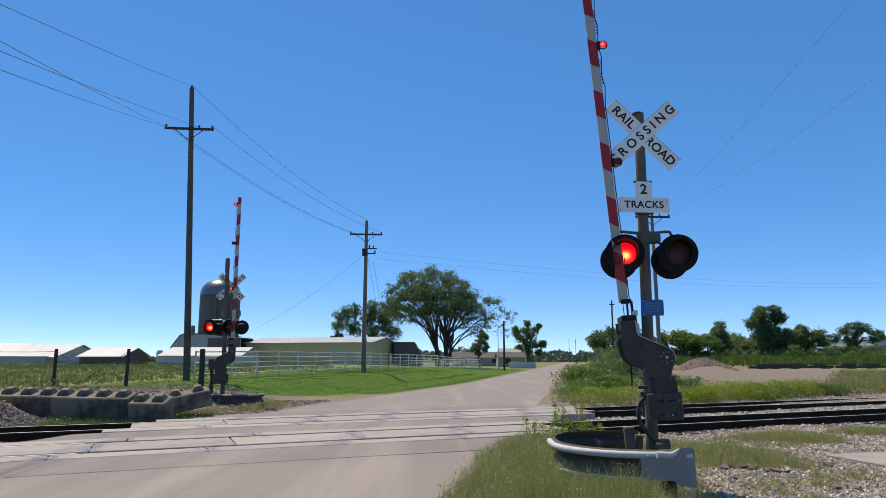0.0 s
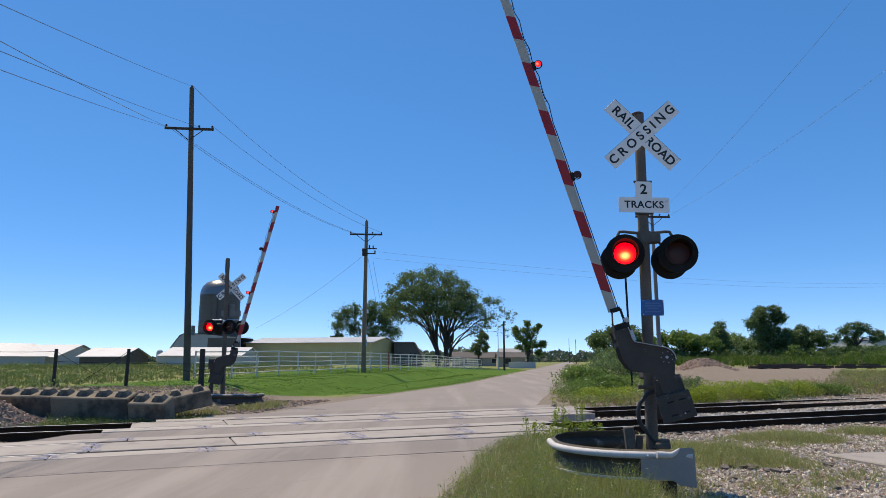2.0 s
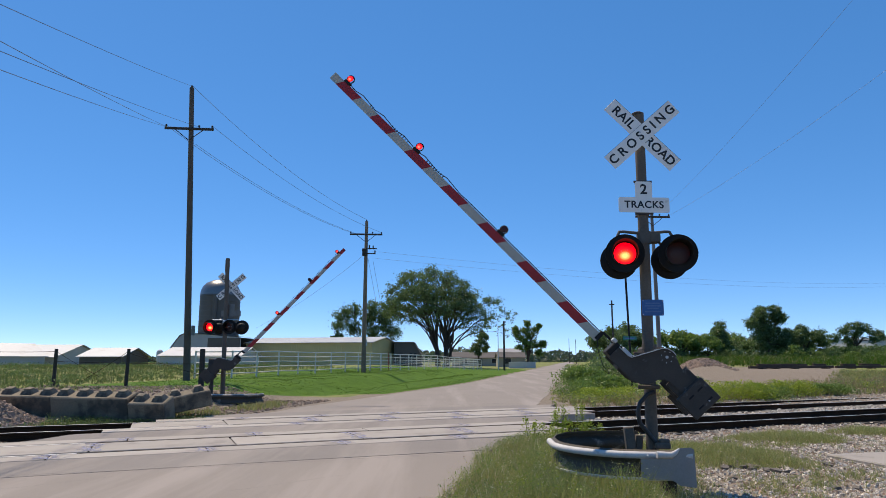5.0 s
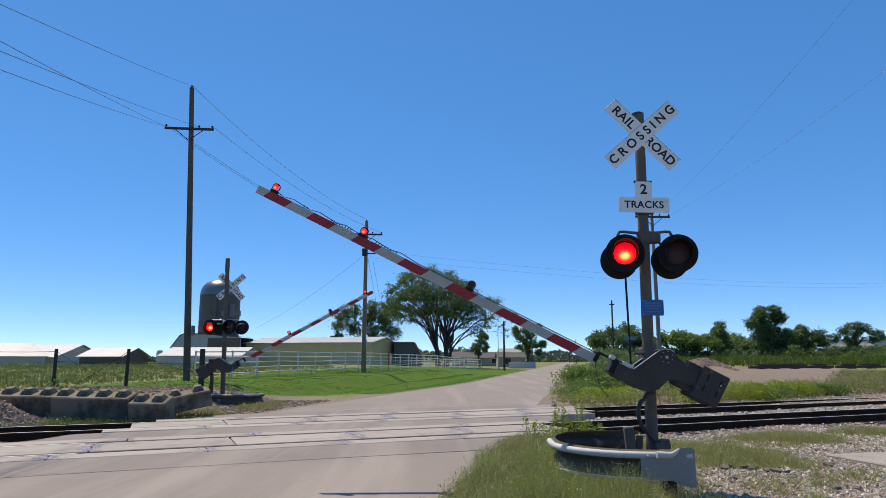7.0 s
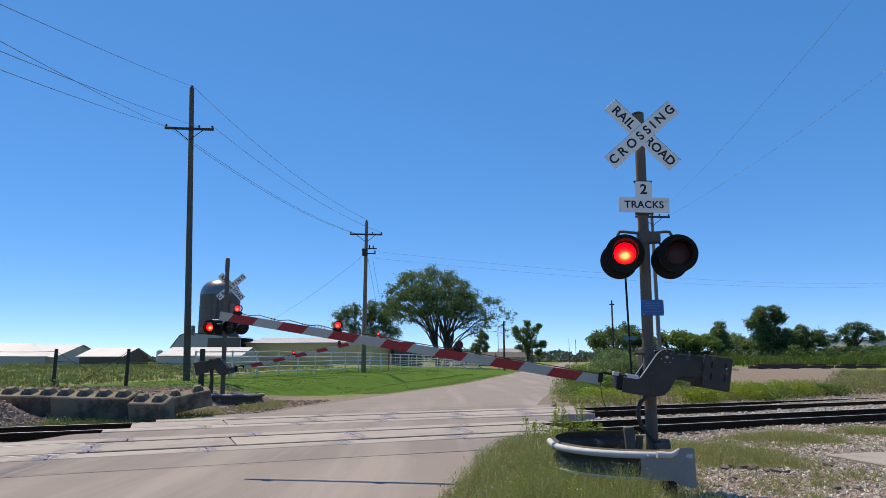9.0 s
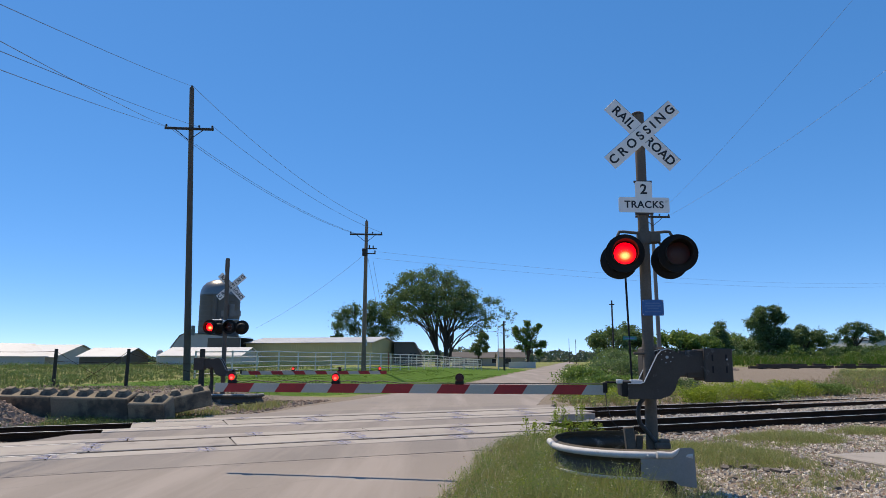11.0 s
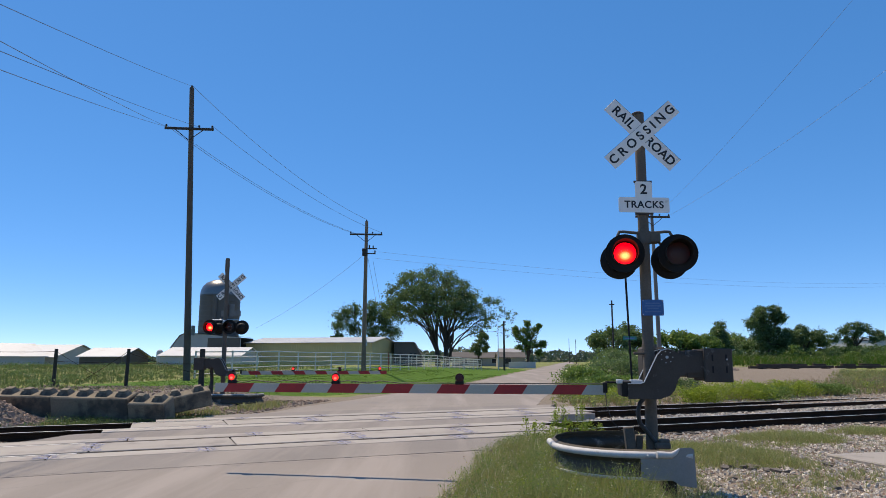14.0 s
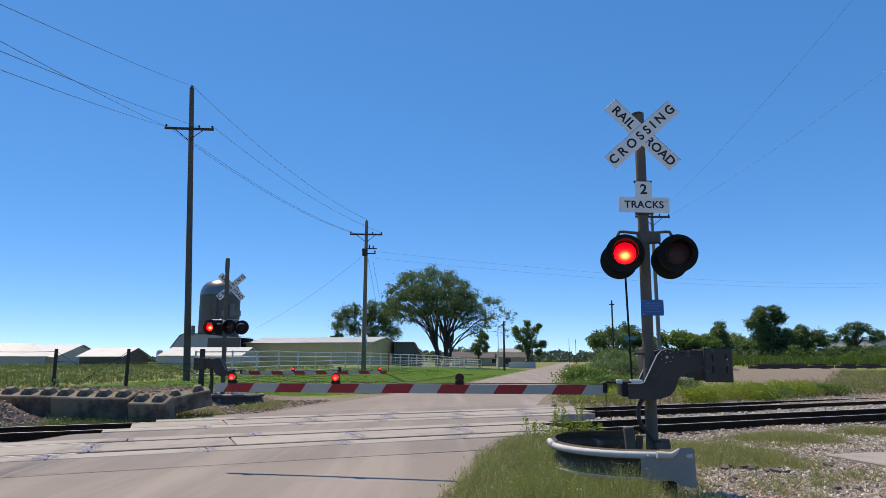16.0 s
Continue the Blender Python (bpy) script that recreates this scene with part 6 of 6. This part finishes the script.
# ---------------------------------------------------------------- stones
def stones(name, label, material, n, region, rnd, lo, hi):
    vs, fs = [], []
    while n > 0:
        n -= 1
        x, y, ok = region(rnd)
        if not ok:
            continue
        s = rnd.uniform(lo, hi) * (1.6 if rnd.random() < 0.06 else 1)
        z = ground_z(x, y) + s * 0.2
        a = rnd.uniform(0, 6.28)
        c, d = math.cos(a), math.sin(a)
        k = len(vs)
        for px, py, pz in ((-1, -0.6, -0.5), (1, -0.7, -0.5), (0.8, 0.8, -0.5), (-0.9, 0.6, -0.5), (-0.5, -0.35, 0.5), (0.6, -0.3, 0.4), (0.35, 0.45, 0.55)):
            px, py, pz = px * s * rnd.uniform(0.7, 1.2), py * s * rnd.uniform(0.7, 1.2), pz * s * rnd.uniform(0.7, 1.3)
            vs.append((x + px * c - py * d, y + px * d + py * c, z + pz))
        fs += [tuple(k + i for i in q) for q in ((0, 1, 5, 4), (1, 2, 6, 5), (2, 3, 6), (3, 4, 6), (3, 0, 4), (4, 5, 6))]
    ob = new(name, raw(name, vs, fs, material))
    return tagged(ob, label, "stones", kind="stuff")


def near_stones(r):
    x, y = r.uniform(1.2, 13), r.uniform(7.6, 17.5)
    v, u = v_of(x, y), u_of(x, y)
    return x, y, v > 0.1 and u < -1.0 and r.random() > 0.75 * near_gravel(x, y) and r.random() < smooth_step(0.0, 1.4, v)


def bed_stones(r):
    s, u = r.uniform(-22, 30), r.uniform(-1.6, 7.3)
    p = track_point(s, u)
    v = v_of(p.x, p.y)
    rails = min(abs(u - q) for q in RAILS)
    # cleaner stone between the tracks
    pale = smooth_step(1.6, 2.0, u) * (1 - smooth_step(3.7, 4.1, u))
    return p.x, p.y, (v > 0.1 or v < -11.0) and rails > 0.1 and r.random() > pale * 0.85


def middle_stones(r):
    s, u = r.uniform(-2, 30), r.uniform(1.75, 3.95)
    p = track_point(s, u)
    return p.x, p.y, v_of(p.x, p.y) > 0.1


def heap_stones(r):
    x, y = r.uniform(-16, -10), r.uniform(15.6, 18.6)
    return x, y, ground_z(x, y) > -0.1


def verge_stones(r):
    x, y = r.uniform(-16, -4), r.uniform(19, 27)
    v, u = v_of(x, y), u_of(x, y)
    return x, y, v < -9.7 and u > 7.6


def edge_stones(r):
    y = r.uniform(6.5, 13)
    x = 0.2 * y - 1.75 + r.gauss(0, 0.22)
    return x, y, True


stones("gravel", "pale broken gravel by the signal mast", STONE, 36000, near_stones, RND, 0.011, 0.034)
stones("gravel", "reddish stones among the pale gravel", STONE_RED, 11000, near_stones, RND, 0.011, 0.036)
stones("ballast", "reddish-grey track ballast stones", STONE_RED, 9000, bed_stones, RND, 0.025, 0.05)
stones("ballast", "pale crushed ballast between the rails", STONE, 12000, bed_stones, RND, 0.025, 0.05)
stones("ballast", "clean pale ballast between the two tracks", STONE, 5500, middle_stones, RND, 0.025, 0.055)
stones("stone_heap", "heap of broken stones before the block wall", STONE_RED, 7000, heap_stones, RND, 0.03, 0.07)
stones("gravel", "reddish gravel on the verge behind the wall", STONE_RED, 6500, verge_stones, RND, 0.02, 0.055)
stones("gravel", "loose chippings along the road edge", STONE_RED, 1600, edge_stones, RND, 0.006, 0.016)


def heap_far(r):
    a, d = r.uniform(0, 6.28), math.sqrt(r.random())
    return 23.4 + math.cos(a) * d * 2.9, 60 + math.sin(a) * d * 2.5, True


stones("rubble_heap", "heap of reddish rubble beyond the tracks", STONE_RED, 9000, heap_far, RND, 0.06, 0.15)


def debris(x, y, size, seed):
    """A broken slab of old paving, flat with jagged edges."""
    rnd = random.Random(seed)
    o = [(size * rnd.uniform(0.5, 1.0) * math.cos(a), size * rnd.uniform(0.35, 0.8) * math.sin(a)) for a in (0.2, 1.1, 2.2, 3.3, 4.2, 5.3)]
    d = part("rubble_piece", M().plate(o, size * 0.45, pose(0, 0, 0, 90, 0, 0)), RUBBLE, None)
    d.matrix_basis = pose(x, y, ground_z(x, y) + size * 0.2, rnd.uniform(-14, 14), rnd.uniform(-14, 14), rnd.uniform(0, 360))
    return tagged(d, "dark jagged piece of broken paving on gravel", "rubble piece", "broken paving pieces")


RUBBLE = mat("broken_paving", (0.16, 0.135, 0.11), (0.08, 0.068, 0.056), 0.9, 0, 9, 60, 0.4, 0.2)
for i in range(16):
    rr = random.Random(400 + i)
    debris(5.1 + rr.gauss(0, 0.5), 11.1 + rr.gauss(0, 0.28), rr.uniform(0.05, 0.13), 420 + i)
for i in range(5):
    rr = random.Random(440 + i)
    debris(4.0 + 0.45 * i + rr.uniform(-0.2, 0.2), 9.9 + rr.uniform(-0.4, 0.4), rr.uniform(0.05, 0.09), 450 + i)
# tall weeds at the crossing's corner
for i, (x, y, w, h) in enumerate(((2.35, 13.4, 0.5, 0.75), (2.75, 13.9, 0.5, 0.85), (1.95, 13.0, 0.5, 0.55), (3.1, 14.3, 0.6, 0.5), (1.6, 12.3, 0.5, 0.6), (2.1, 12.5, 0.6, 0.85), (2.5, 12.9, 0.6, 0.6))):
    shrub(x, y, w, h, 170 + i, 0.017, 800, LEAF_SHRUB, "spindly yellow-green weed at the edge of the crossing", "tall_weed", "tall weeds")

# far woods along the horizon
def far_woods():
    rnd = random.Random(5)
    vs, fs = [], []
    for _ in range(26000):
        a = rnd.uniform(-0.75, 0.75)
        d = rnd.uniform(420, 520)
        x, y = math.sin(a) * d, math.cos(a) * d
        h = 7 + 4.5 * noise.noise(Vector((a * 22, 1, 0))) + 2.5 * noise.noise(Vector((a * 90, 4, 0)))
        if a < -0.15:
            h *= 0.4
        if h < 2.5:
            continue
        z = rnd.uniform(0, h)
        s = rnd.uniform(0.6, 1.5)
        b = Vector((rnd.uniform(-1, 1), rnd.uniform(-1, 1), rnd.uniform(-1, 1))).normalized() * s
        c = b.orthogonal().normalized() * s * 0.7
        p = Vector((x, y, z))
        k = len(vs)
        vs += [tuple(p - b), tuple(p + c), tuple(p + b), tuple(p - c)]
        fs.append((k, k + 1, k + 2, k + 3))
    ob = new("far_woods", raw("far_woods", vs, fs, LEAF_WOODS))
    tagged(ob, "low line of distant woods on the horizon", "woods", kind="stuff")


far_woods()


# ---------------------------------------------------------------- movement
def motions():
    near = ((0.0, 85.8), (0.55, 85.8), (0.7, 85.0), (1.0, 82.4), (1.5, 77.75), (2.0, 73.5), (2.5, 69.1), (3.0, 64.7), (3.5, 60.3), (4.0, 55.8), (5.0, 46.4),
            (5.75, 39.3), (6.5, 32.1), (7.0, 27.4), (7.5, 22.7), (8.0, 18.1), (8.5, 13.6), (9.0, 9.4), (9.5, 5.7), (10.0, 2.6), (10.5, 0.5), (10.8, 0.0), (16.0, 0.0))
    walk(gate_near, [(t, pose(*NEAR_AT, 0, a, -9)) for t, a in near])
    # the slack lead hangs plumb from the turning socket
    for lead in LEADS:
        walk(lead, [(t, pose(-0.8, 0.0, -0.46, 0, -a, 0)) for t, a in near])
    far = ((0.0, 90.1), (0.5, 90.1), (0.7, 88.9), (1.0, 86.2), (1.5, 81.6), (2.5, 71.5), (3.5, 61.6), (4.0, 57.2), (5.25, 45.6), (6.5, 34.0), (7.0, 29.5), (7.5, 25.0), (8.0, 20.6),
           (8.5, 16.6), (9.0, 12.9), (9.5, 9.0), (10.0, 5.2), (10.5, 2.0), (11.0, 0.0), (16.0, 0.0))
    walk(gate_far, [(t, pose(*FAR_AT, 0, a, 192)) for t, a in far])
    # flashers: the insert turns half round at each change
    half, first = 0.493, 0.308
    to_right = [first + 2 * half * k for k in range(-1, 18)]
    events = sorted([(t, "R") for t in to_right] + [(t + 0.52, "L") for t in to_right])
    for ins, side, base in FLASHERS:
        angle = 0 if side == "L" else 180
        rows = [(0.0, angle)]
        for t, on in events:
            if t < 0.12 or t > 15.85:
                continue
            for k, dt in enumerate((-0.05, -0.0167, 0.0167, 0.05)):
                rows.append((t + dt, angle + 60 * k))
            angle += 180
        rows.append((16.0, angle))
        walk(ins, [(t, base @ pose(0, 0, 0, 0, 0, a)) for t, a in rows])


motions()
